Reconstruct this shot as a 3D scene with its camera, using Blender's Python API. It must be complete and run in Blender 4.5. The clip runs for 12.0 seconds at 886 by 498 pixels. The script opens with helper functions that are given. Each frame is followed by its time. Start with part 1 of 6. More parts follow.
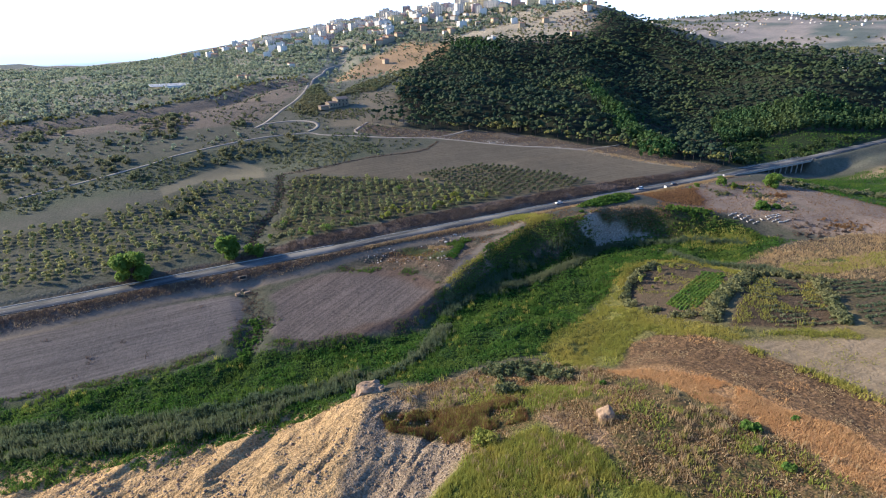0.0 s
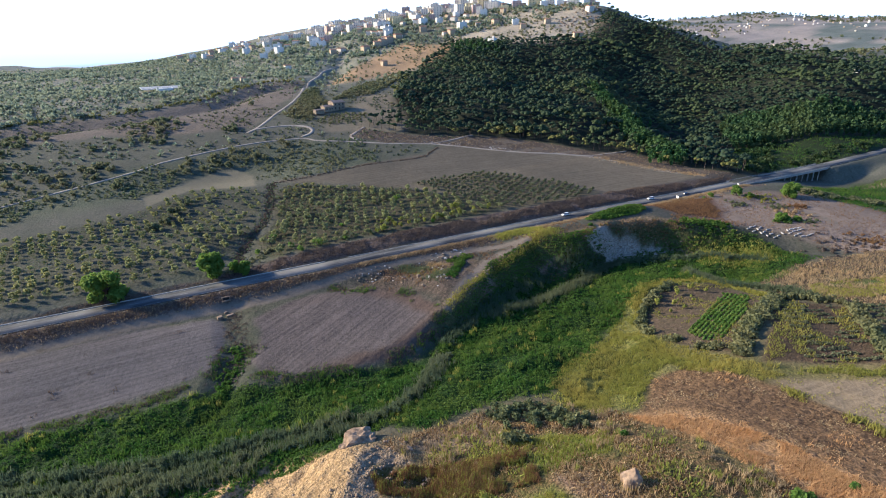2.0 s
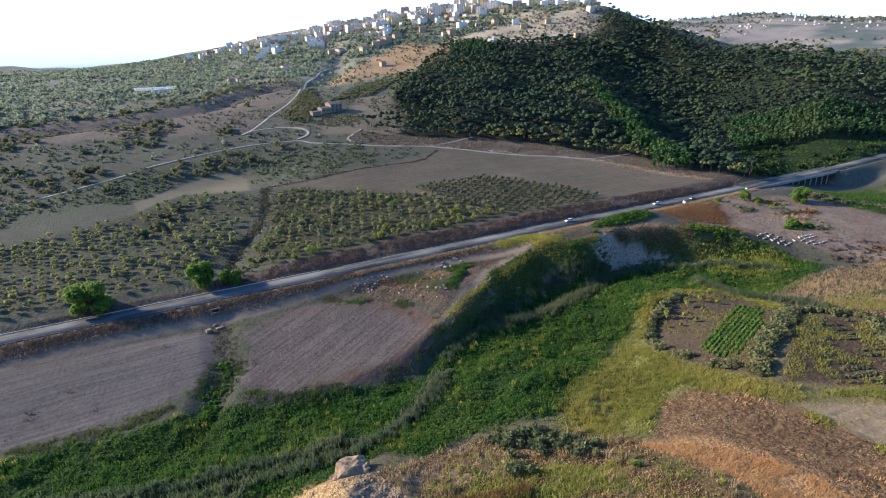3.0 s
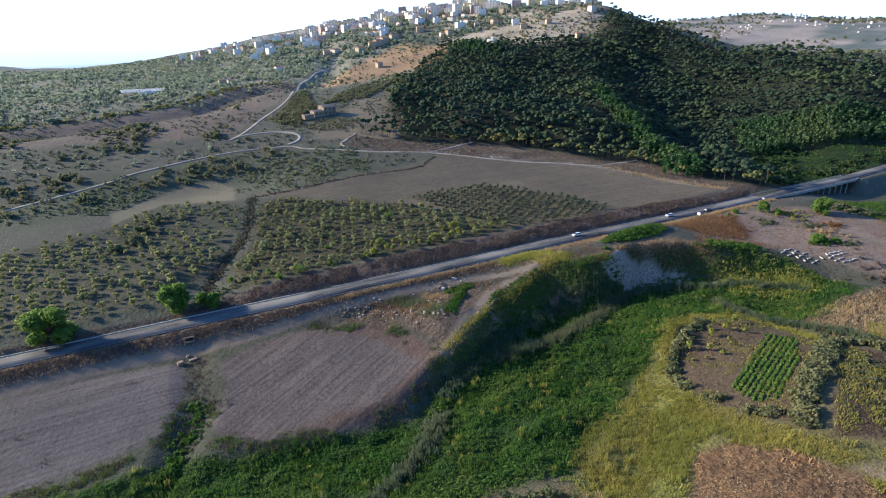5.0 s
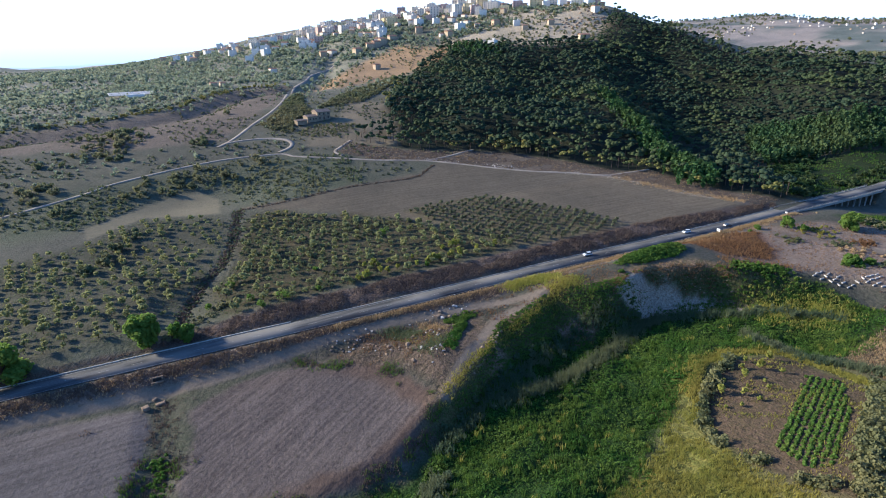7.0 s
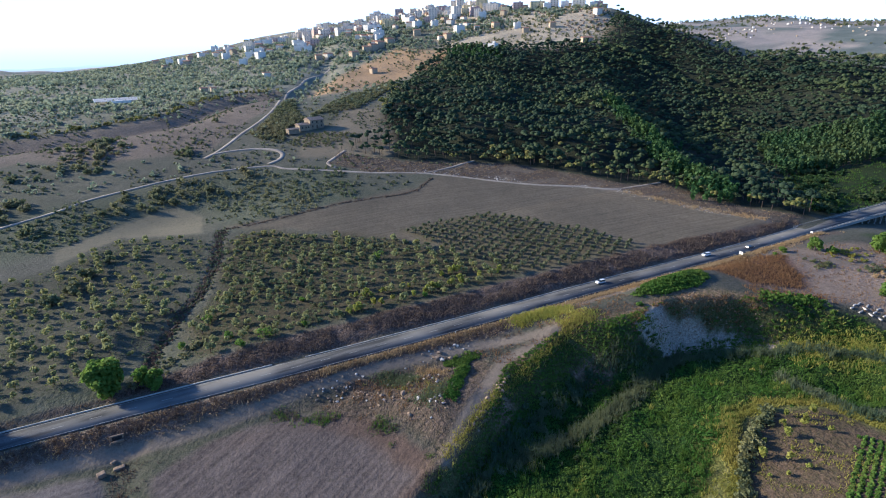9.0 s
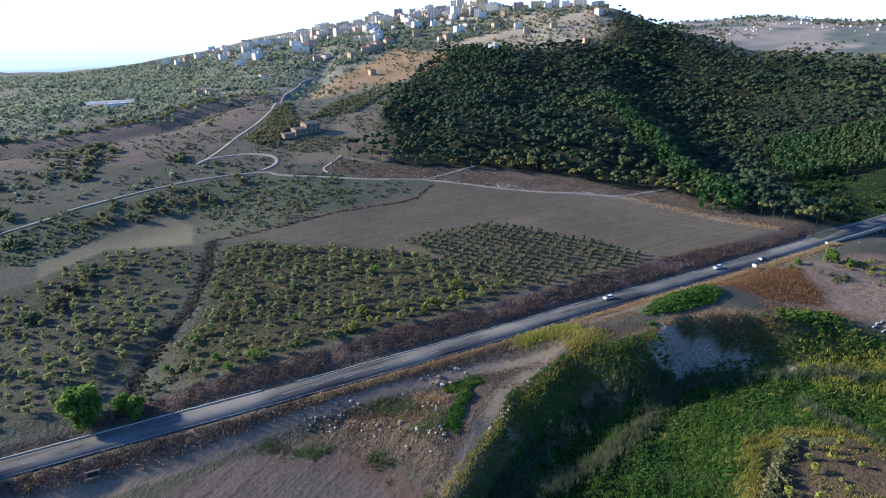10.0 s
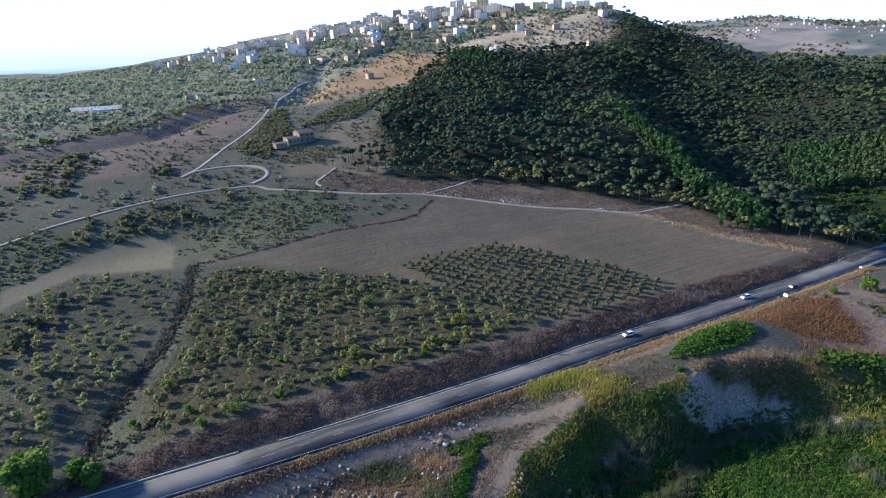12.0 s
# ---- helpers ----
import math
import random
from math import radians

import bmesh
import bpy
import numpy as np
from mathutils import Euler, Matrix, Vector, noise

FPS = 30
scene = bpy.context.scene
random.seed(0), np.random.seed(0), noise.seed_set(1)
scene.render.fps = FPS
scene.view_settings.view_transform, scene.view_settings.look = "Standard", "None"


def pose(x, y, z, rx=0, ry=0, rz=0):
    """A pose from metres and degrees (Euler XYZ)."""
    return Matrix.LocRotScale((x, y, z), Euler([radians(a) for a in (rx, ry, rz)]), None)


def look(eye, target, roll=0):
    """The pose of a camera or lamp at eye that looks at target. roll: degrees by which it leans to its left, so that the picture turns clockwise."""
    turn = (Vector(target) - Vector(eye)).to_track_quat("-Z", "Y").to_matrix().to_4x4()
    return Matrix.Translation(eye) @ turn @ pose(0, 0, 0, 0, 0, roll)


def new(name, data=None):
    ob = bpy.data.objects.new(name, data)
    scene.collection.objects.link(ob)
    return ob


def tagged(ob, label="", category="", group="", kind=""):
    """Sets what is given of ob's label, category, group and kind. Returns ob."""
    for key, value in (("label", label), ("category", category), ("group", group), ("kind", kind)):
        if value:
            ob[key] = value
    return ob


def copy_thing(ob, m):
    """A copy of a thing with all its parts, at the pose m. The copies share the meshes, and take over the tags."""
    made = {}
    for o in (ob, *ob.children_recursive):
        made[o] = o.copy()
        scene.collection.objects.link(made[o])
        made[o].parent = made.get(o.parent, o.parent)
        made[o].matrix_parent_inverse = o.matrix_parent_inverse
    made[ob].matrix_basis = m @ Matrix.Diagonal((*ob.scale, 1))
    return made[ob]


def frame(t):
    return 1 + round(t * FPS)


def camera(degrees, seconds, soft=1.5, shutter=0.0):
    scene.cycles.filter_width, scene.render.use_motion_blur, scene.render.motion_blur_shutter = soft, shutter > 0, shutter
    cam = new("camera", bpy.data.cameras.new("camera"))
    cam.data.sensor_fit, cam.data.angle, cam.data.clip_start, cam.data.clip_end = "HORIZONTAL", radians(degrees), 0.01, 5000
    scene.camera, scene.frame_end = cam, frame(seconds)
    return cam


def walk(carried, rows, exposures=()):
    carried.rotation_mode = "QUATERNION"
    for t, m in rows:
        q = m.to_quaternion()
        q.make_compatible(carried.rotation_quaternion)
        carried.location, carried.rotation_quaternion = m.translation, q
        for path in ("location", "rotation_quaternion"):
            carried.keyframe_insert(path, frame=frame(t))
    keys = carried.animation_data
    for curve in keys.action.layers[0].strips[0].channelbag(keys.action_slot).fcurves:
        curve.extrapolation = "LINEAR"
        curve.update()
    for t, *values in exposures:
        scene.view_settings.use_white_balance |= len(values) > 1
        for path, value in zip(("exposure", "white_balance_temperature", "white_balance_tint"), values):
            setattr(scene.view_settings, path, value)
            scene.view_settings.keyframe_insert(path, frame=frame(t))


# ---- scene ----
cam = camera(77.2, 12.0, 1.0)
METRES, EYE, TILT, LEAN, TURN = 128.0, 109.3, 6.8, 0.0, -22.8
ROWS = [
    (0.0, 0.0, 0.0, 0.0, -0.36, -27.27, 0.7),
    (0.5, 0.0005, 0.0361, -0.0034, -0.35, -27.22, 0.7),
    (1.0, 0.0011, 0.0726, -0.007, -0.35, -27.19, 0.7),
    (1.5, 0.0017, 0.1089, -0.0107, -0.35, -27.17, 0.71),
    (2.0, 0.0021, 0.1456, -0.0148, -0.37, -27.16, 0.7),
    (2.5, 0.0026, 0.183, -0.0193, -0.39, -27.14, 0.71),
    (3.0, 0.003, 0.2218, -0.0239, -0.42, -27.13, 0.68),
    (5.0, 0.0039, 0.3841, -0.0431, -0.6, -27.09, 0.6),
    (5.5, 0.0047, 0.4261, -0.0477, -0.62, -27.07, 0.59),
    (6.0, 0.0054, 0.4689, -0.0527, -0.64, -27.06, 0.58),
    (6.5, 0.0059, 0.512, -0.0546, -0.63, -27.06, 0.55),
    (7.0, 0.0061, 0.5557, -0.0563, -0.63, -27.04, 0.55),
    (9.0, 0.0059, 0.732, -0.057, -0.77, -26.95, 0.54),
    (9.5, 0.0066, 0.7768, -0.0565, -0.79, -26.96, 0.55),
    (10.0, 0.0063, 0.8211, -0.0557, -0.82, -26.98, 0.57),
    (10.5, 0.0053, 0.8656, -0.0557, -0.84, -26.98, 0.55),
    (11.0, 0.0045, 0.9125, -0.0544, -0.87, -26.99, 0.59),
    (11.5, 0.0038, 0.9534, -0.0541, -0.88, -26.99, 0.56),
    (12.0, 0.0021, 0.9968, -0.0534, -0.91, -26.98, 0.57),
]
walk(cam, [(t, pose(0, 0, EYE, TILT, LEAN, TURN) @ pose(METRES * x, METRES * y, METRES * z, 90 + pitch, roll, yaw)) for t, x, y, z, yaw, pitch, roll in ROWS],
     [(0, 0.82, 4760, 11), (12, 0.68, 4500, 11)])

# ---- world and sun: a low, hazy evening sun ----
SUN_AZ, SUN_EL = math.atan2(-0.82, 0.572), radians(21)
world = bpy.data.worlds.new("world")
scene.world = world
world.use_nodes = True
wn = world.node_tree.nodes
sky = wn.new("ShaderNodeTexSky")
sky.sky_type, sky.sun_disc = "NISHITA", False
sky.sun_elevation, sky.sun_rotation = SUN_EL, SUN_AZ % (2 * math.pi)
sky.altitude, sky.air_density, sky.dust_density, sky.ozone_density = 100, 1.0, 0.6, 2.5
wn["Background"].inputs["Strength"].default_value = 0.12
world.node_tree.links.new(sky.outputs[0], wn["Background"].inputs["Color"])
sun = new("sun", bpy.data.lights.new("sun", "SUN"))
sun.data.energy, sun.data.angle, sun.data.color = 6.6, radians(4.5), (1.0, 0.70, 0.35)
sun_dir = Vector((math.sin(SUN_AZ) * math.cos(SUN_EL), math.cos(SUN_AZ) * math.cos(SUN_EL), math.sin(SUN_EL)))
sun.matrix_world = look(sun_dir * 500, (0, 0, 0))


# ---- materials ----
def shader(name, rough=0.9, spec=0.2):
    m = bpy.data.materials.new(name)
    m.use_nodes = True
    b = m.node_tree.nodes["Principled BSDF"]
    b.inputs["Roughness"].default_value = rough
    b.inputs["Specular IOR Level"].default_value = spec
    return m, m.node_tree.nodes, m.node_tree.links, b


def mix(nodes, links, fac, a, b, kind="MIX"):
    n = nodes.new("ShaderNodeMix")
    n.data_type, n.blend_type = "RGBA", kind
    for sock, value in ((n.inputs[0], fac), (n.inputs[6], a), (n.inputs[7], b)):
        if isinstance(value, bpy.types.NodeSocket):
            links.new(value, sock)
        elif isinstance(value, (int, float)):
            sock.default_value = value
        else:
            sock.default_value = (*value[:3], 1)
    return n.outputs[2]


def noise_fac(nodes, links, scale, detail=4.0, lo=0.35, hi=0.65, stretch=None, coord="Object"):
    tc = nodes.new("ShaderNodeTexCoord")
    src = tc.outputs[coord]
    if stretch:
        mp = nodes.new("ShaderNodeMapping")
        mp.inputs["Scale"].default_value = stretch
        links.new(src, mp.inputs[0])
        src = mp.outputs[0]
    n = nodes.new("ShaderNodeTexNoise")
    n.inputs["Scale"].default_value, n.inputs["Detail"].default_value = scale, detail
    links.new(src, n.inputs["Vector"])
    r = nodes.new("ShaderNodeMapRange")
    r.inputs[1].default_value, r.inputs[2].default_value = lo, hi
    links.new(n.outputs["Fac"], r.inputs[0])
    return r.outputs[0]


def bumped(nodes, links, b, height, strength, dist):
    n = nodes.new("ShaderNodeBump")
    if isinstance(strength, bpy.types.NodeSocket):
        links.new(strength, n.inputs["Strength"])
    else:
        n.inputs["Strength"].default_value = strength
    n.inputs["Distance"].default_value = dist
    links.new(height, n.inputs["Height"])
    links.new(n.outputs[0], b.inputs["Normal"])


def plain(name, a, b, scale=1.5, rough=0.85, spec=0.25, metal=0.0, bump=0.0):
    """A surface of two tones, mottled at two scales, with fine relief."""
    m, nodes, links, bs = shader(name, rough, spec)
    f1 = noise_fac(nodes, links, scale, 6)
    c = mix(nodes, links, f1, a, b)
    f2 = noise_fac(nodes, links, scale * 0.13, 3)
    c = mix(nodes, links, f2, c, mix(nodes, links, 1.0, c, (0.78, 0.78, 0.8), "MULTIPLY"))
    links.new(c, bs.inputs["Base Color"])
    bs.inputs["Metallic"].default_value = metal
    if bump:
        bumped(nodes, links, bs, f1, 0.6, bump)
    return m


def foliage(name, dark, light, warm, through_light=0.35, patch=0.05):
    """Leaves: each leaf clump its own tone, larger patches of another, light passing through."""
    m, nodes, links, bs = shader(name, 0.75, 0.15)
    geo = nodes.new("ShaderNodeNewGeometry")
    info = nodes.new("ShaderNodeObjectInfo")
    c = mix(nodes, links, geo.outputs["Random Per Island"], dark, light)
    f = noise_fac(nodes, links, patch, 3, 0.42, 0.68)
    c = mix(nodes, links, f, c, warm)
    g = nodes.new("ShaderNodeMath")
    g.operation = "MULTIPLY"
    g.inputs[1].default_value = 0.55
    links.new(info.outputs["Random"], g.inputs[0])
    c = mix(nodes, links, g.outputs[0], c, warm)
    links.new(c, bs.inputs["Base Color"])
    tr = nodes.new("ShaderNodeBsdfTranslucent")
    links.new(c, tr.inputs["Color"])
    mx = nodes.new("ShaderNodeMixShader")
    mx.inputs[0].default_value = through_light
    links.new(bs.outputs[0], mx.inputs[1])
    links.new(tr.outputs[0], mx.inputs[2])
    links.new(mx.outputs[0], nodes["Material Output"].inputs["Surface"])
    return m


def ground_material():
    m, nodes, links, bs = shader("ground_cover", 0.95, 0.1)

    def attr(n):
        a = nodes.new("ShaderNodeAttribute")
        a.attribute_name = n
        return a
    fine = noise_fac(nodes, links, 0.9, 9, 0.4, 0.6)
    mid = noise_fac(nodes, links, 0.16, 5, 0.35, 0.65)
    big = noise_fac(nodes, links, 0.022, 4, 0.3, 0.7)
    rn = nodes.new("ShaderNodeTexNoise")
    rn.inputs["Scale"].default_value, rn.inputs["Detail"].default_value = 1.0, 5
    links.new(attr("lines").outputs["Vector"], rn.inputs["Vector"])
    rr_ = nodes.new("ShaderNodeMapRange")
    rr_.inputs[1].default_value, rr_.inputs[2].default_value = 0.38, 0.62
    links.new(rn.outputs["Fac"], rr_.inputs[0])
    rows = rr_.outputs[0]
    f = nodes.new("ShaderNodeMath")
    f.operation = "MULTIPLY_ADD"
    links.new(fine, f.inputs[0])
    f.inputs[1].default_value = 0.6
    half = nodes.new("ShaderNodeMath")
    half.operation = "MULTIPLY"
    half.inputs[1].default_value = 0.4
    links.new(mid, half.inputs[0])
    links.new(half.outputs[0], f.inputs[2])
    fr = nodes.new("ShaderNodeMix")
    links.new(attr("rows").outputs["Fac"], fr.inputs[0])
    links.new(f.outputs[0], fr.inputs[2])
    links.new(rows, fr.inputs[3])
    c = mix(nodes, links, fr.outputs[0], attr("tint_a").outputs["Color"], attr("tint_b").outputs["Color"])
    dim = mix(nodes, links, 1.0, c, (0.74, 0.76, 0.78), "MULTIPLY")
    c = mix(nodes, links, big, dim, c)
    spots = noise_fac(nodes, links, 0.55, 3, 0.6, 0.7)
    sp = nodes.new("ShaderNodeMath")
    sp.operation = "MULTIPLY"
    sp.inputs[1].default_value = 0.45
    links.new(spots, sp.inputs[0])
    c = mix(nodes, links, sp.outputs[0], c, mix(nodes, links, 1.0, c, (0.5, 0.52, 0.42), "MULTIPLY"))
    links.new(c, bs.inputs["Base Color"])
    # clods and tussocks: light and dark specks, and relief at two sizes
    speck = noise_fac(nodes, links, 2.1, 6, 0.4, 0.6)
    rel = attr("relief").outputs["Fac"]
    sk = nodes.new("ShaderNodeMath")
    sk.operation = "MULTIPLY"
    links.new(speck, sk.inputs[0])
    links.new(rel, sk.inputs[1])
    c = mix(nodes, links, sk.outputs[0], c, mix(nodes, links, 1.0, c, (0.58, 0.57, 0.52), "MULTIPLY"))
    links.new(c, bs.inputs["Base Color"])
    lumps = noise_fac(nodes, links, 2.4, 8, 0.1, 0.9)
    clumps = noise_fac(nodes, links, 0.75, 5, 0.3, 0.7)
    hs = nodes.new("ShaderNodeMath")
    hs.operation = "MULTIPLY_ADD"
    links.new(clumps, hs.inputs[0])
    hs.inputs[1].default_value = 0.9
    links.new(lumps, hs.inputs[2])
    bumped(nodes, links, bs, hs.outputs[0], rel, 0.5)
    return m


def asphalt_material():
    m, nodes, links, bs = shader("asphalt", 0.85, 0.15)
    c = mix(nodes, links, noise_fac(nodes, links, 2.5, 6), (0.07, 0.072, 0.078), (0.105, 0.107, 0.112))
    worn = noise_fac(nodes, links, 1.0, 4, 0.42, 0.62, (0.035, 0.55, 1))
    c = mix(nodes, links, worn, c, (0.04, 0.042, 0.047))
    c = mix(nodes, links, noise_fac(nodes, links, 0.035, 3, 0.45, 0.6), c, (0.15, 0.148, 0.145))
    links.new(c, bs.inputs["Base Color"])
    bumped(nodes, links, bs, noise_fac(nodes, links, 14, 3), 0.25, 0.02)
    return m


M = dict(
    ground=ground_material(), asphalt=asphalt_material(),
    line=plain("road_paint", (0.38, 0.38, 0.36), (0.2, 0.2, 0.19), 1.2, 0.8),
    concrete=plain("weathered_concrete", (0.42, 0.40, 0.37), (0.30, 0.29, 0.27), 1.2, 0.9, 0.2, 0, 0.03),
    steel=plain("galvanised_steel", (0.42, 0.43, 0.44), (0.3, 0.31, 0.32), 4, 0.5, 0.4, 0.6),
    white=plain("white_paint", (0.78, 0.78, 0.76), (0.66, 0.66, 0.64), 6, 0.5, 0.4),
    black=plain("black_plastic", (0.02, 0.02, 0.022), (0.035, 0.035, 0.035), 6, 0.6),
    glass=plain("dark_window_glass", (0.03, 0.04, 0.05), (0.05, 0.06, 0.07), 0.6, 0.12, 0.6),
    car_white=plain("white_car_paint", (0.75, 0.75, 0.75), (0.7, 0.7, 0.7), 2, 0.25, 0.6),
    car_grey=plain("dark_car_paint", (0.05, 0.055, 0.07), (0.06, 0.065, 0.08), 2, 0.25, 0.6),
    tyre=plain("tyre_rubber", (0.02, 0.02, 0.02), (0.03, 0.03, 0.03), 8, 0.9),
    red=plain("red_lens", (0.35, 0.02, 0.02), (0.3, 0.02, 0.02), 8, 0.3, 0.5),
    bark=plain("bark", (0.13, 0.10, 0.08), (0.08, 0.06, 0.05), 3, 0.95, 0.1, 0, 0.05),
    boulder=plain("brown_boulder", (0.38, 0.275, 0.18), (0.20, 0.14, 0.09), 0.9, 0.95, 0.12, 0, 0.16),
    rock=plain("limestone_rock", (0.32, 0.24, 0.165), (0.20, 0.15, 0.105), 1.1, 0.95, 0.15, 0, 0.12),
    stucco=plain("ochre_stucco", (0.52, 0.42, 0.29), (0.44, 0.35, 0.24), 0.8, 0.9),
    stucco_pale=plain("pale_stucco", (0.82, 0.73, 0.60), (0.74, 0.65, 0.53), 0.5, 0.9),
    stucco_white=plain("white_stucco", (0.84, 0.80, 0.72), (0.78, 0.73, 0.66), 0.5, 0.9),
    stucco_yellow=plain("yellow_stucco", (0.74, 0.62, 0.36), (0.66, 0.54, 0.30), 0.5, 0.9),
    stucco_rose=plain("rose_stucco", (0.58, 0.42, 0.36), (0.5, 0.36, 0.3), 0.5, 0.9),
    old_stone=plain("weathered_ochre_masonry", (0.34, 0.275, 0.19), (0.25, 0.20, 0.14), 0.8, 0.95),
    old_tile=plain("weathered_clay_tiles", (0.30, 0.235, 0.185), (0.22, 0.17, 0.135), 1.5, 0.95),
    # solar panels: haze and reflected sky put into a paler base colour
    panel=plain("sky_toned_solar_glass", (0.46, 0.45, 0.43), (0.54, 0.53, 0.50), 0.3, 0.7, 0.3),
    slab=plain("pale_cut_stone", (0.50, 0.47, 0.43), (0.38, 0.355, 0.32), 1.2, 0.85),
    tile=plain("clay_roof_tiles", (0.36, 0.22, 0.15), (0.27, 0.17, 0.12), 1.5, 0.9, 0.2, 0, 0.05),
    flatroof=plain("roof_screed", (0.45, 0.42, 0.39), (0.36, 0.33, 0.30), 0.6, 0.9),
    young=foliage("young_tree_leaves", (0.026, 0.075, 0.024), (0.06, 0.125, 0.04), (0.08, 0.13, 0.04), 0.35, 0.03),
    pine=foliage("pine_needles", (0.009, 0.024, 0.019), (0.046, 0.076, 0.046), (0.078, 0.102, 0.040), 0.3, 0.015),
    poplar=foliage("plantation_leaves", (0.028, 0.065, 0.026), (0.065, 0.115, 0.042), (0.085, 0.115, 0.042), 0.3, 0.02),
    almond=foliage("almond_leaves", (0.15, 0.18, 0.085), (0.25, 0.28, 0.13), (0.29, 0.28, 0.11), 0.5, 0.03),
    # dark leaf copy: shade of bluff and valley is put into the colour
    shade_leaf=foliage("shade_darkened_leaves", (0.018, 0.045, 0.014), (0.05, 0.095, 0.03), (0.07, 0.09, 0.035), 0.35, 0.08),
    # lit copy of the needles: sunlight is put into the leaf colour
    sunlit=foliage("sun_toned_leaves", (0.08, 0.10, 0.03), (0.18, 0.195, 0.055), (0.21, 0.195, 0.06), 0.4, 0.05),
    olive=foliage("olive_leaves", (0.065, 0.085, 0.048), (0.13, 0.15, 0.085), (0.17, 0.165, 0.085), 0.3, 0.05),
    lush=foliage("lush_leaves", (0.07, 0.15, 0.025), (0.15, 0.26, 0.045), (0.20, 0.27, 0.05), 0.5, 0.2),
    lemon=foliage("young_citrus_leaves", (0.18, 0.22, 0.04), (0.30, 0.32, 0.06), (0.32, 0.30, 0.07), 0.4, 0.2),
    scrub=foliage("scrub_leaves", (0.08, 0.11, 0.055), (0.17, 0.195, 0.10), (0.20, 0.19, 0.10), 0.45, 0.02),
    silver=foliage("silvery_shrub_leaves", (0.08, 0.105, 0.046), (0.165, 0.19, 0.088), (0.21, 0.205, 0.09), 0.4, 0.06),
    reed=foliage("reed_leaves", (0.062, 0.098, 0.052), (0.12, 0.162, 0.09), (0.15, 0.165, 0.088), 0.45, 0.05),
    grass=foliage("meadow_grass", (0.036, 0.100, 0.012), (0.062, 0.142, 0.020), (0.12, 0.175, 0.03), 0.42, 0.07),
    pale_grass=foliage("yellowing_grass", (0.19, 0.205, 0.036), (0.28, 0.285, 0.056), (0.345, 0.305, 0.07), 0.45, 0.06),
    dry=foliage("dry_straw", (0.28, 0.21, 0.12), (0.45, 0.36, 0.21), (0.40, 0.29, 0.15), 0.35, 0.05),
    rust=foliage("rusty_dry_weeds", (0.14, 0.075, 0.036), (0.23, 0.125, 0.06), (0.22, 0.14, 0.065), 0.3, 0.05),
    dark_weeds=foliage("dark_dry_weeds", (0.072, 0.056, 0.050), (0.145, 0.112, 0.095), (0.16, 0.122, 0.09), 0.25, 0.08),
    spring=foliage("spring_grass", (0.17, 0.21, 0.035), (0.28, 0.32, 0.06), (0.36, 0.33, 0.07), 0.45, 0.09),
    # olive grey-green leaves, with distance haze put into a paler tone
    grove=foliage("haze_paled_grove_leaves", (0.14, 0.185, 0.13), (0.25, 0.305, 0.215), (0.27, 0.295, 0.20), 0.5, 0.02),
    gold=foliage("golden_dry_grass", (0.40, 0.25, 0.115), (0.60, 0.40, 0.20), (0.54, 0.33, 0.145), 0.35, 0.08),
    gravel=plain("pale_gravel", (0.34, 0.30, 0.25), (0.26, 0.225, 0.185), 0.7, 0.95),
)

# ---- the lie of the land ----
def sstep(a, b, x):
    u = np.clip((x - a) / (b - a), 0, 1)
    return u * u * (3 - 2 * u)
def smax(a, b, k):
    return 0.5 * (a + b + np.sqrt((a - b) ** 2 + k * k))
def smin(a, b, k):
    return -smax(-a, -b, k)
def bump(x, y, cx, cy, rx, ry, turn=0.0):
    c, s = np.cos(np.radians(turn)), np.sin(np.radians(turn))
    u, v = (x - cx) * c + (y - cy) * s, -(x - cx) * s + (y - cy) * c
    return np.exp(-(u / rx) ** 2 - (v / ry) ** 2)
def line_dist(x, y, pts):
    """Distance to a polyline and the value carried along it."""
    best = np.full(np.shape(x), 1e9); val = np.zeros(np.shape(x))
    for p, q in zip(pts[:-1], pts[1:]):
        dx, dy = q[0] - p[0], q[1] - p[1]
        u = np.clip(((x - p[0]) * dx + (y - p[1]) * dy) / (dx * dx + dy * dy), 0, 1)
        d = np.hypot(x - p[0] - u * dx, y - p[1] - u * dy)
        near = d < best
        best = np.where(near, d, best)
        if len(p) > 2: val = np.where(near, p[2] + u * (q[2] - p[2]), val)
    return best, val

def crest_blend(x, y, pts):
    """Distance to a crest line and its height there, eased between its stretches."""
    best = np.full(np.shape(x), 1e9)
    for p, q in zip(pts[:-1], pts[1:]):
        best = np.minimum(best, line_dist(x, y, [p, q])[0])
    top, tot = 0.0, 0.0
    for p, q in zip(pts[:-1], pts[1:]):
        d, v = line_dist(x, y, [p, q])
        w = np.exp(-(d - best) / (3.0 + 0.14 * best))
        top, tot = top + w * v, tot + w
    return best, top / tot

ROAD_X = [-260, -110, -40, 9, 31, 60, 85, 113, 137, 160, 190, 215, 235, 255, 275, 292, 320, 375, 430, 480, 700]
ROAD_Y = [252, 244.5, 241.4, 240.2, 239.3, 238.2, 237.6, 237.6, 238.7, 240.1, 241.6, 242.7, 244, 245.5, 247.2, 248.8, 250.8, 254.5, 262, 270, 300]
def road_y(x):
    """The road's middle line, its bends eased."""
    return sum(np.interp(np.asarray(x, float) + k, ROAD_X, ROAD_Y) for k in (-16, -8, 0, 8, 16)) / 5
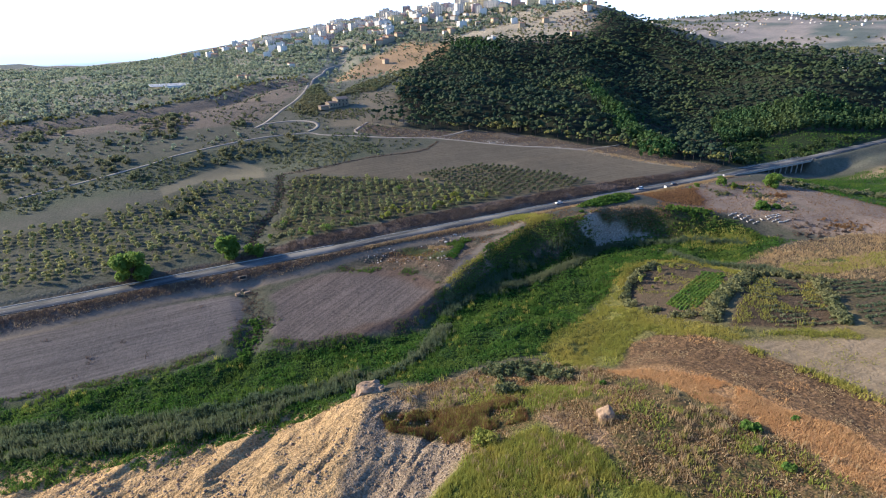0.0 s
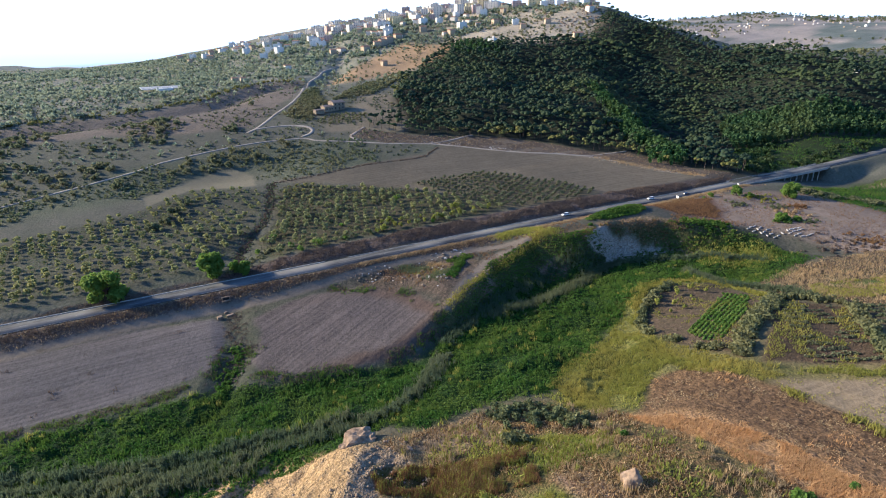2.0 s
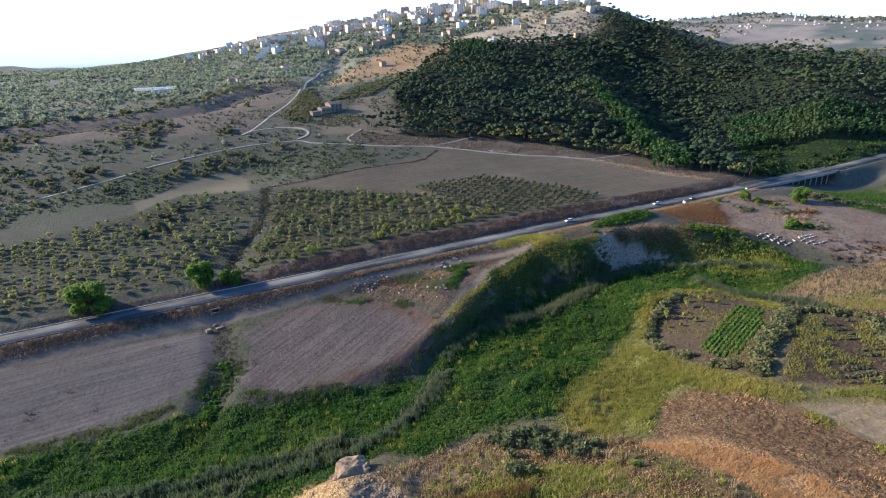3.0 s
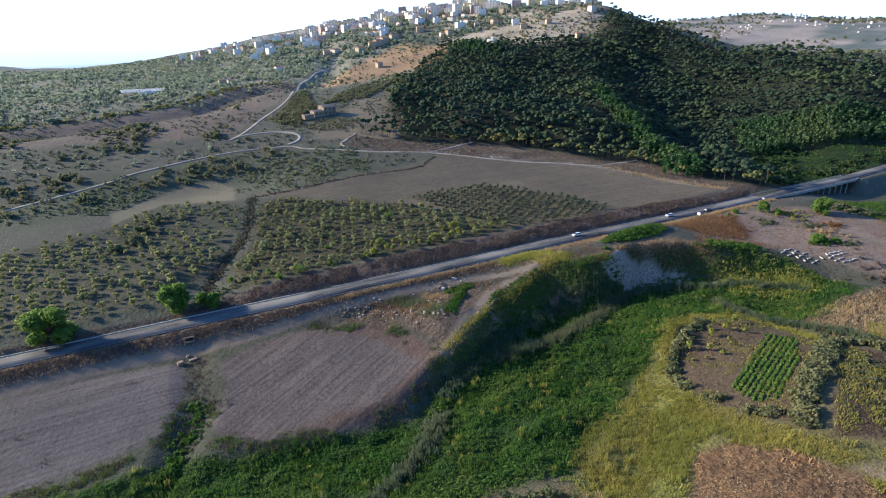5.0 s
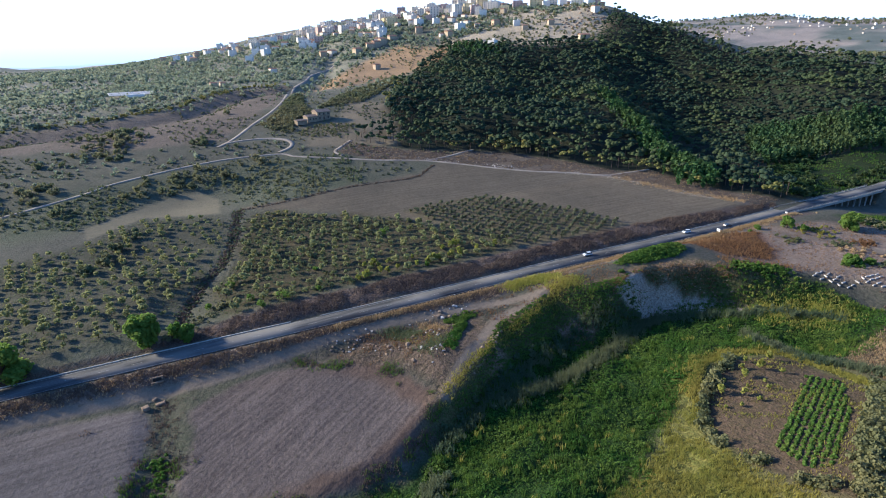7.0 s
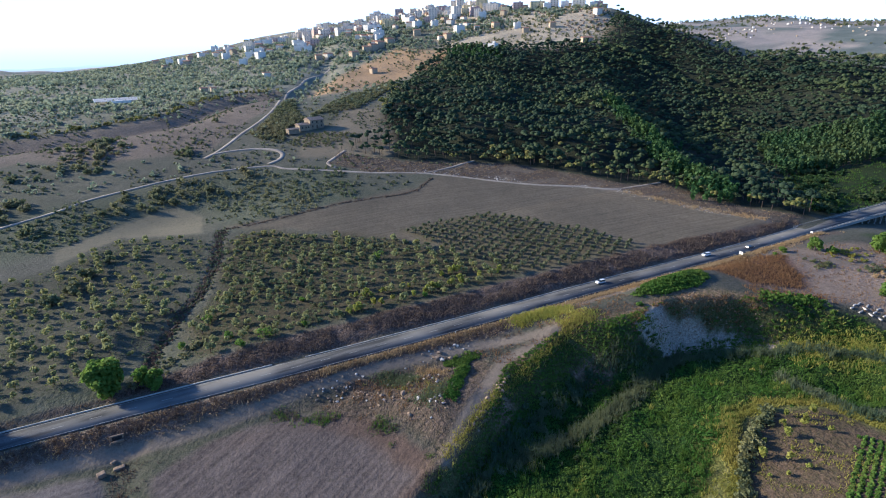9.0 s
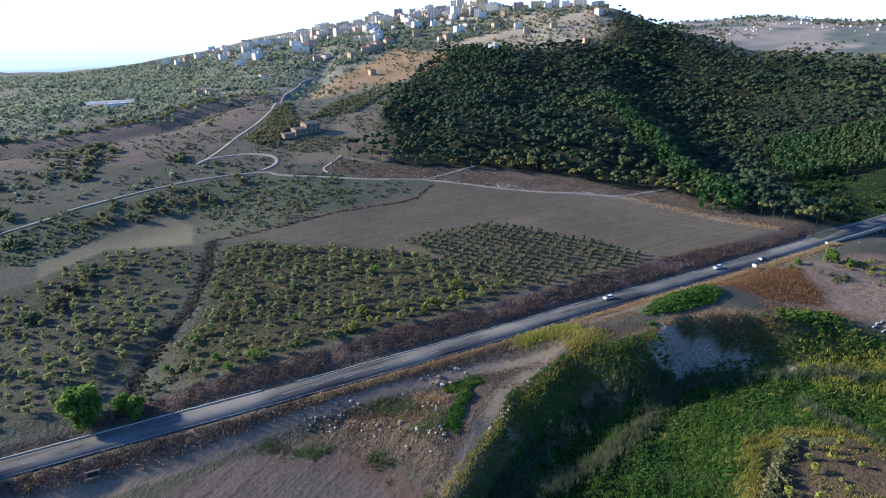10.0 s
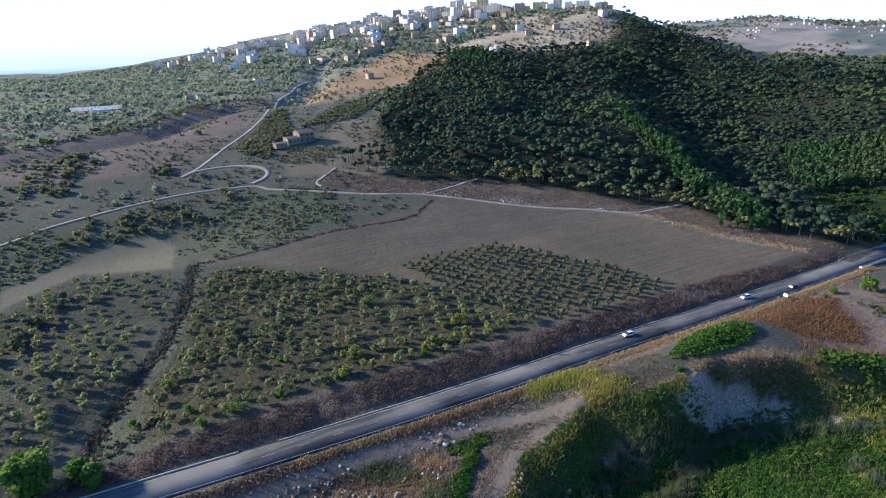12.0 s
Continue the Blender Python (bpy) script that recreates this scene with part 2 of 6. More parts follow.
def road_z(x):
    return sum(np.interp(np.asarray(x, float) + k, [-260, 104, 148, 172, 240, 290, 380, 640], [4.0, 24.7, 26.1, 26.5, 27.5, 28.2, 29.5, 32]) for k in (-20, -10, 0, 10, 20)) / 5

EDGE = [(-400, 150), (-60, 167), (-20, 171), (10, 173), (40, 169), (60, 174), (76, 184), (91, 190), (101, 199), (110, 210), (122, 213), (134, 217), (146, 213), (158, 211), (175, 214), (190, 211), (206, 204), (222, 198), (238, 190), (262, 176), (300, 168), (400, 150), (700, 100)]
RISE_V = [-400, 0, 6, 14, 85, 165, 233, 293, 453, 700, 1200, 1700, 2600]
RISE_Z = [0, 0, 1, 3.2, 3.6, 14, 25.5, 34, 47, 54, 57, 45, 0]
CREST = [(180, 1891, 127), (367, 1557, 160), (490, 1258, 176), (548, 1073, 178), (618, 812, 162), (624, 760, 142), (645, 586, 104), (690, 465, 86), (900, 330, 60)]
STRIP_N = [(290, 294), (300, 312), (308, 346), (330, 392), (352, 439), (380, 502)]
RAVINE = [(330, 300), (345, 340), (372, 392), (398, 440), (430, 500), (470, 560)]
FAR_CREST = [(1300, 2500, 165), (1744, 1928, 180), (2112, 1839, 200), (2298, 1600, 188), (2500, 1380, 176), (3200, 900, 170)]

def height(x, y):
    x = np.asarray(x, float); y = np.asarray(y, float)
    v = y - road_y(x)
    zr = road_z(x)
    # north side: cut bank, orchards, slope to the plateau
    rise = np.interp(v, RISE_V, RISE_Z)
    north = zr + rise
    # a hollow along the orchard ditch, a dip beyond the orchards, a bank under the plateau's edge
    north = north - 3.0 * bump(x, y, 17, 272, 16, 22) - 4.6 * bump(x, y, 18, 390, 42, 24)
    d, cz = crest_blend(x, y, CREST)
    hill = smax(north, cz - 0.185 * d, 14)
    d, cz = line_dist(x, y, FAR_CREST)
    hill = smax(hill, cz - 0.11 * d, 20)
    north = north + (hill - north) * sstep(14, 90, v)
    d = inside(x, y, PLATEAU)
    north = north - 6.0 * np.exp(-((d + 26) / 15) ** 2) * sstep(-330, -200, x)
    ravine = np.abs(vnoise(x, y, 120, 2, 27)) * 2
    rav, _ = line_dist(x, y, RAVINE)
    rdg, _ = line_dist(x, y, STRIP_N)
    on_hill = sstep(-4, 40, inside(x, y, WOOD))
    north = north + on_hill * (5.0 - 9.0 * sstep(0.7, 0.0, ravine) - 9.0 * np.exp(-(rav / 24) ** 2) + 5.0 * np.exp(-(rdg / 16) ** 2)) * sstep(0, 60, line_dist(x, y, CREST)[0])
    # stream valley in the east
    bed = 26 + 0.02 * np.maximum(v, 0)
    c = 372 + 0.35 * v + 0.0006 * np.maximum(v, 0) ** 2
    north = north - (north - smin(north, bed + 0.0025 * (x - c) ** 2, 3)) * sstep(292, 312, x) * sstep(700, 350, y)
    # bench south of the road
    bench = 14.6 + 0.056 * np.clip(x, -200, 200) + 4.0 * sstep(110, 150, x) * (1 - 0.95 * sstep(195, 245, x))
    bench = bench + 2.0 * sstep(-40, -15, v) * sstep(60, 120, x) - 1.8 * sstep(-22, -58, v) * sstep(85, 60, x) + 3.0 * bump(x, y, 87, 203, 11, 11)
    # valley floor and the slope towards the south
    floor = 9.5 + 0.02 * x + 3.5 * sstep(140, 240, x)
    south = 36.8 + 0.0455 * x - 0.1665 * y
    south = south + 4.5 * bump(x, y, 28, 118, 14, 11, 25) + 3.5 * bump(x, y, 0, 95, 40, 18, 25) + 4 * bump(x, y, 75, 80, 25, 20)
    south = south + 3.4 * bump(x, y, 157, 119, 27, 13, 27) + 2.0 * bump(x, y, 168, 168, 26, 18, -20) - 5.5 * bump(x, y, 122, 160, 24, 17)
    south = south - 4.2 * bump(x, y, 104, 124, 20, 18) - 4.0 * bump(x, y, 204, 164, 18, 15) + 2.5 * bump(x, y, 147, 165, 10, 9)
    low = smax(floor, south, 3.0)
    # bluff edge
    ed = np.interp(x, [p[0] for p in EDGE], [p[1] for p in EDGE])
    ed = ed + (1.6 * np.sin(x * 0.21 + 1.3) * np.sin(x * 0.083) + 0.3 * np.sin(x * 0.57)) * sstep(70, 90, x)
    steep = 9 - 2.0 * sstep(60, 90, x) * sstep(222, 200, x) + 10 * sstep(96, 112, x) * sstep(172, 150, x) + 14 * sstep(204, 230, x)
    up = sstep(-steep, 1.5, y - ed)
    h = low + (np.maximum(bench, low) - low) * up
    h = h + (smin(h, 21.5 + 0.0025 * (x - 385 - 0.3 * v) ** 2, 3) - h) * sstep(288, 318, x) * sstep(90, 170, y)
    # ditch between the two ploughed fields
    dd, _ = line_dist(x, y, [(7, 226), (6, 210), (7, 195), (3, 182), (0, 172)])
    h = h - (0.9 + 0.9 * sstep(200, 184, y)) * sstep(8.0, 0.5, dd)
    # road bank
    gap = sstep(293, 303, x) * sstep(386, 376, x)
    h = np.where(v > 0, north, h + (zr - h) * sstep(-18.0, -5.2, v) * (1 - gap))
    onroad = sstep(7.4, 5.0, np.abs(v)) * (1 - gap)
    return h + (zr - h) * onroad



def lattice(i, j, seed):
    n = (i * 374761393 + j * 668265263 + seed * 974634777) & 0x7FFFFFFF
    n = ((n ^ (n >> 13)) * 1274126177) & 0x7FFFFFFF
    return ((n ^ (n >> 16)) & 0xFFFF) / 65535.0


def vnoise(x, y, cell, octaves=3, seed=0):
    """Smooth value noise in -1..1."""
    out, amp, tot = 0.0, 1.0, 0.0
    for o in range(octaves):
        u, v = np.asarray(x, float) / cell, np.asarray(y, float) / cell
        i, j = np.floor(u).astype(np.int64), np.floor(v).astype(np.int64)
        fu, fv = u - i, v - j
        fu, fv = fu * fu * (3 - 2 * fu), fv * fv * (3 - 2 * fv)
        s = seed + 17 * o
        a = lattice(i, j, s) * (1 - fu) + lattice(i + 1, j, s) * fu
        b = lattice(i, j + 1, s) * (1 - fu) + lattice(i + 1, j + 1, s) * fu
        out = out + amp * (2 * (a * (1 - fv) + b * fv) - 1)
        tot += amp
        amp *= 0.5
        cell *= 0.47
    return out / tot


def inside(x, y, poly):
    """Distance to the edge of a polygon, positive inside."""
    x, y = np.asarray(x, float), np.asarray(y, float)
    d = np.full(x.shape, 1e9)
    odd = np.zeros(x.shape, bool)
    for (ax, ay), (bx, by) in zip(poly, poly[1:] + poly[:1]):
        dx, dy = bx - ax, by - ay
        u = np.clip(((x - ax) * dx + (y - ay) * dy) / (dx * dx + dy * dy + 1e-9), 0, 1)
        d = np.minimum(d, np.hypot(x - ax - u * dx, y - ay - u * dy))
        if ay != by:
            odd ^= ((ay > y) != (by > y)) & (x < (bx - ax) * (y - ay) / (by - ay) + ax)
    return np.where(odd, d, -d)


# ---- the plan: outlines of the covers, in metres ----
FIELD_W = [(-140, 222), (-79, 225), (-23, 225), (2, 220), (4, 214), (3, 199), (-1, 187), (-12, 183), (-25, 182), (-38, 181), (-68, 183), (-140, 186)]
FIELD_E = [(14, 213), (29, 221), (46, 222), (61, 216), (70, 206), (77, 191), (78, 184), (75, 179), (66, 173), (58, 169), (47, 167), (35, 167), (24, 169), (17, 172), (12, 179), (10, 187), (13, 194), (15, 200)]
CLAY = [(158, 210), (168, 214), (174, 214), (181, 212), (191, 207), (200, 201), (208, 193), (203, 191), (190, 197), (179, 204), (161, 205)]
LOAM = [(132, 208), (138, 209), (144, 207), (146, 202), (141, 200), (136, 201)]
GREEN = [(-140, 190), (-68, 180), (-38, 176), (-17, 174), (1, 177), (13, 171), (35, 167), (61, 165), (78, 178), (97, 192), (116, 204), (154, 213), (198, 205), (236, 186), (240, 160), (204, 150),
         (189, 160), (170, 174), (148, 163), (129, 154), (85, 127), (64, 127), (47, 124), (40, 132), (27, 124), (10, 125), (-13, 127), (-60, 135), (-140, 146)]
YELLOW = [(155, 173), (139, 160), (120, 148), (104, 140), (89, 128), (84, 116), (97, 108), (107, 113), (112, 119), (122, 117), (127, 107), (130, 98), (137, 97), (150, 87), (158, 82), (160, 84), (153, 90), (142, 98), (136, 104), (133, 112), (131, 122),
          (131, 131), (138, 147), (147, 160), (152, 167), (166, 168), (184, 162), (184, 150), (182, 136), (187, 134), (189, 150), (189, 166), (169, 174)]
GARDEN_A = [(147, 160), (166, 167), (183, 161), (181, 135), (136, 108), (132, 128), (135, 145)]
GARDEN_B = [(182, 133), (193, 117), (163, 87), (138, 104)]
GARDEN_C = [(198, 116), (225, 96), (180, 66), (168, 82)]
HAY = [(107, 112), (113, 118), (122, 116), (128, 105), (131, 94), (131, 73), (129, 50), (112, 20), (95, 30), (103, 66), (93, 101)]
ORANGE = [(92, 103), (106, 97), (112, 66), (112, 20), (96, 20), (100, 54), (97, 83)]
FALLOW = [(132, 97), (152, 84), (166, 74), (180, 58), (140, 35), (131, 50), (132, 75)]
DIRT = [(-120, 154), (-57, 143), (-13, 134), (10, 131), (27, 123), (36, 120), (44, 102), (44, 89), (28, 78), (4, 48), (-30, 36), (-80, 20), (-150, 46)]
RUST = [(30, 113), (64, 104), (60, 90), (42, 96), (30, 105)]
GRASS_S = [(24, 76), (42, 88), (60, 89), (66, 66), (74, 40), (60, 22), (42, 30), (30, 18), (20, 40)]
LIGHT_G = [(62, 111), (81, 99), (76, 91), (60, 92)]
FLANK = [(29, 118), (36, 119), (44, 102), (44, 89), (28, 78), (10, 62), (6, 72), (14, 90), (21, 104)]
BANK_S = [(62, 92), (68, 89), (69, 82), (69, 75), (67, 71), (63, 75), (62, 82)]
DIRT_S = [(34, 119), (58, 123), (64, 110), (43, 112)]
PARKING = [(216, 224), (240, 230), (262, 236), (300, 230), (332, 210), (345, 170), (320, 130), (290, 125), (256, 146), (252, 175), (236, 191), (214, 208)]
RED = [(206, 232), (219, 235), (255, 242), (256, 230), (246, 213), (234, 206), (216, 214)]
BRUSH_E = [(224, 158), (262, 148), (290, 120), (230, 85), (200, 114), (190, 132), (192, 150)]
STREAM_E = [(318, 232), (335, 150), (420, 120), (450, 180), (420, 226), (385, 231)]
BANK_E = [(384, 226), (460, 228), (470, 190), (408, 212)]
MEADOW = [(318, 262), (326, 284), (343, 306), (374, 328), (407, 334), (436, 324), (475, 306), (525, 292), (600, 288), (660, 290), (640, 286), (500, 276), (420, 264), (360, 258)]
CUT = [(x, float(road_y(x)) + 5.2) for x in range(-130, 301, 10)] + [(302, 258), (270, 259), (241, 259), (205, 258), (153, 255), (116, 253), (69, 252.5), (17, 252.5), (0, 248), (-130, 249)]
SHOULDER = [(x, float(road_y(x)) - 5.0) for x in range(-140, 311, 10)] + [(310, 240), (262, 236), (230, 232), (196, 231), (150, 228), (107, 226), (60, 229), (0, 227), (-140, 225)]
ORCHARD_W = [(-120, 330), (-27, 351), (-10, 368), (-4, 373), (30, 359), (35, 347), (32, 327), (28, 308), (22, 295), (13, 278), (7, 262), (-6, 254), (-120, 254)]
ORCHARD_E = [(45, 352), (61, 350), (78, 335), (99, 325), (110, 317), (120, 304), (136, 284), (144, 275), (148, 259), (127, 254), (93, 254), (57, 254), (23, 255), (23, 281), (30, 290), (34, 305), (37, 320), (39, 341)]
OLIVES = [(117, 323), (142, 326), (164, 325), (180, 309), (193, 293), (204, 270), (207, 259), (182, 256), (154, 255), (141, 260), (136, 270), (128, 290), (121, 308)]
TAN = [(41, 365), (72, 364), (101, 368), (144, 372), (161, 387), (178, 377), (194, 363), (212, 351), (231, 343), (250, 330), (259, 312), (266, 292), (274, 277), (284, 264), (290, 258), (216, 257), (150, 255), (120, 304), (99, 325)]
TIP = [(-31, 371), (-16, 384), (-4, 396), (9, 403), (21, 404), (32, 390), (31, 362), (11, 372), (-5, 378), (-10, 372), (-28, 355)]
SCRUB_N = [(-200, 350), (-60, 366), (-30, 372), (-8, 398), (20, 408), (36, 395), (45, 360), (112, 368), (112, 420), (60, 438), (-40, 425)]
TERRACES = [(92, 445), (150, 425), (165, 470), (178, 545), (150, 560), (128, 500), (100, 490)]
TAN_SLOPE = [(119, 622), (169, 719), (237, 800), (300, 850), (345, 780), (329, 745), (244, 686), (174, 640)]
BROW = [(-300, 560), (-160, 572), (-81, 578), (-35, 582), (6, 599), (36, 642), (76, 676), (118, 672)]
PLATEAU = BROW + [(150, 760), (190, 900), (190, 1500), (-900, 1500), (-900, 560)]
SPUR = BROW[1:] + [(110, 645), (92, 580), (62, 518), (40, 482), (-10, 486), (-60, 505), (-160, 515)]
HILLTOP = [(341, 780), (400, 735), (448, 690), (508, 690), (600, 770), (618, 812), (560, 1060), (420, 1000)]
ROUGH_S = [(66, 226), (105, 222), (108, 212), (94, 198), (80, 186), (74, 204), (50, 223)]
WOOD = [(352, 800), (298, 739), (232, 650), (205, 600), (175, 525), (157, 478), (119, 452), (119, 446), (135, 430), (158, 414), (186, 404), (216, 390), (243, 362), (262, 336), (283, 328), (287, 302), (291, 284), (309, 259), (327, 258), (338, 284), (352, 308), (376, 326), (396, 334),
        (436, 345), (500, 330), (580, 300), (660, 286), (860, 280), (900, 340), (700, 480), (655, 590), (632, 760), (622, 800), (592, 772), (508, 690), (448, 700), (400, 740)]
PLANTATION = [(392, 334), (408, 330), (436, 319), (480, 302), (540, 284), (620, 280), (640, 290), (560, 325), (502, 358), (482, 404), (456, 404), (420, 372)]
TRACKS = {"farm": ([(-140, 224), (-79, 227), (-25, 228), (4, 226), (20, 225), (35, 226), (56, 228), (77, 228), (107, 225), (133, 219)], 1.6),
          "bluff": ([(133, 217), (112, 215), (97, 202), (88, 194), (80, 186)], 1.3),
          "yard": ([(244, 239), (255, 235), (267, 224), (278, 214), (286, 196), (280, 178)], 1.9),
          "gravel": ([(-110, 388), (-41, 417), (-20, 429), (30, 441), (71, 438), (82, 429), (104, 417), (126, 405), (149, 396), (162, 389), (178, 377), (194, 364), (212, 352), (231, 343), (245, 334), (254, 331), (266, 331), (285, 331)], 1.6),
          "loop": ([(37, 467), (44, 473), (57, 474), (71, 471), (81, 464), (84, 455), (80, 446), (71, 440)], 2.2),
          "white": ([(37, 467), (45, 476), (54, 491), (65, 512), (79, 536), (95, 576), (107, 617), (116, 650), (140, 705), (160, 760), (207, 840)], 2.4),
          "spur": ([(110, 419), (107, 428), (113, 436), (124, 448)], 1.6),
          "fork": ([(156, 392), (177, 397), (198, 405)], 1.3),
          "edge": ([(285, 260), (283, 267), (274, 278), (266, 292), (259, 312), (250, 329), (236, 341)], 1.2)}
# cover: outline, two tones, softness of the edge, relief, furrows
SLOPE_S = [(36, 121), (66, 124), (90, 116), (92, 100), (100, 60), (106, 10), (70, -20), (30, -8), (24, 30), (44, 92)]
WOOD_EDGE = [(107, 428), (119, 448), (135, 430), (158, 414), (186, 404), (216, 390), (243, 362), (262, 336), (283, 328), (287, 302), (291, 284), (309, 259), (288, 259), (274, 277), (266, 292), (259, 312), (250, 330), (231, 343), (212, 351), (194, 363), (178, 377), (162, 389), (126, 405)]
STRIP_E = [(194, 128), (205, 137), (246, 122), (262, 100), (232, 106)]
COVERS = [
    (WOOD_EDGE, (0.13, 0.106, 0.084), (0.21, 0.176, 0.142), 3, 0.9, 0),
    (SLOPE_S, (0.25, 0.16, 0.08), (0.10, 0.10, 0.035), 4, 1.0, 0),
    (SPUR, (0.25, 0.205, 0.165), (0.15, 0.125, 0.10), 7, 0.7, 0), (SCRUB_N, (0.095, 0.115, 0.075), (0.155, 0.155, 0.108), 12, 0.8, 0),
    # HILLTOP: dry slope, its tone raised to carry the haze
    # WOOD: shade between the crowns is put into a near-black floor tone
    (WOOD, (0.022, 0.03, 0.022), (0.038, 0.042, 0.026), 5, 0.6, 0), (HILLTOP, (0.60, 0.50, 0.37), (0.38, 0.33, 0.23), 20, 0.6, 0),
    (TAN_SLOPE, (0.44, 0.30, 0.165), (0.34, 0.235, 0.135), 8, 0.4, 0.3), (TERRACES, (0.25, 0.205, 0.145), (0.19, 0.165, 0.11), 5, 0.4, 0.4),
    (ORCHARD_W, (0.108, 0.102, 0.076), (0.058, 0.064, 0.045), 6, 0.35, 0.2), (TAN, (0.168, 0.143, 0.103), (0.098, 0.083, 0.062), 3, 0.25, 0.4),
    (ORCHARD_E, (0.112, 0.092, 0.058), (0.056, 0.056, 0.032), 5, 0.35, 0.2), (OLIVES, (0.15, 0.128, 0.08), (0.10, 0.09, 0.056), 2.5, 0.4, 0.3),
    (TIP, (0.20, 0.18, 0.125), (0.165, 0.15, 0.105), 1.2, 0.3, 0.4), (CUT, (0.115, 0.085, 0.072), (0.19, 0.145, 0.12), 1.5, 1.0, 0),
    (GREEN, (0.022, 0.052, 0.010), (0.045, 0.08, 0.018), 3, 1.0, 0), (FIELD_W, (0.150, 0.135, 0.132), (0.078, 0.069, 0.070), 1.6, 0.3, 0.5),
    (FIELD_E, (0.165, 0.138, 0.124), (0.070, 0.058, 0.057), 1.6, 0.35, 0.5), (SHOULDER, (0.15, 0.118, 0.098), (0.22, 0.175, 0.14), 2, 0.8, 0),
    # FLANK: shade on the ridge's right side put into a greyer dirt tone
    (ROUGH_S, (0.18, 0.135, 0.105), (0.085, 0.072, 0.05), 4, 0.9, 0), (DIRT, (0.66, 0.455, 0.225), (0.42, 0.285, 0.145), 2.5, 1.0, 0), (FLANK, (0.46, 0.355, 0.24), (0.27, 0.205, 0.145), 1.5, 1.0, 0), (DIRT_S, (0.45, 0.33, 0.205), (0.28, 0.21, 0.13), 4, 0.9, 0),
    (BANK_S, (0.34, 0.235, 0.155), (0.22, 0.15, 0.10), 1.5, 1.0, 0),
    (RUST, (0.15, 0.105, 0.04), (0.12, 0.12, 0.035), 1.5, 1.0, 0), (GRASS_S, (0.14, 0.17, 0.035), (0.20, 0.21, 0.05), 3, 1.0, 0),
    (LIGHT_G, (0.13, 0.16, 0.035), (0.18, 0.19, 0.06), 2.5, 0.9, 0), (YELLOW, (0.24, 0.22, 0.055), (0.13, 0.145, 0.035), 6, 1.0, 0),
    (HAY, (0.10, 0.064, 0.038), (0.30, 0.19, 0.10), 1.2, 1.0, 0.1), (ORANGE, (0.50, 0.31, 0.15), (0.36, 0.22, 0.105), 2.5, 1.0, 0), (FALLOW, (0.33, 0.255, 0.165), (0.22, 0.17, 0.11), 1.2, 0.4, 0.5),
    (GARDEN_A, (0.14, 0.10, 0.07), (0.09, 0.075, 0.042), 1.5, 0.7, 0), (GARDEN_B, (0.14, 0.095, 0.06), (0.085, 0.065, 0.04), 1.2, 0.8, 0.2),
    (GARDEN_C, (0.12, 0.09, 0.06), (0.07, 0.07, 0.035), 1.2, 0.7, 0.6), (PARKING, (0.31, 0.245, 0.195), (0.215, 0.165, 0.13), 4, 0.6, 0),
    (RED, (0.20, 0.105, 0.065), (0.14, 0.08, 0.055), 4, 1.0, 0), (BRUSH_E, (0.21, 0.165, 0.10), (0.11, 0.10, 0.045), 5, 0.9, 0),
    (STRIP_E, (0.10, 0.13, 0.035), (0.15, 0.155, 0.05), 4, 0.9, 0),
    (STREAM_E, (0.045, 0.085, 0.02), (0.085, 0.125, 0.035), 6, 1.0, 0), (BANK_E, (0.40, 0.30, 0.18), (0.32, 0.24, 0.14), 5, 0.6, 0),
    # MEADOW: the hill's shade is put into a very dark green
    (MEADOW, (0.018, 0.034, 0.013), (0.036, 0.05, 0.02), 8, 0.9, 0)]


DITCH_N = [(40, 362), (37, 341), (35, 326), (32, 315), (28, 300), (22, 291), (18, 282), (14, 272), (12, 260), (11, 249)]


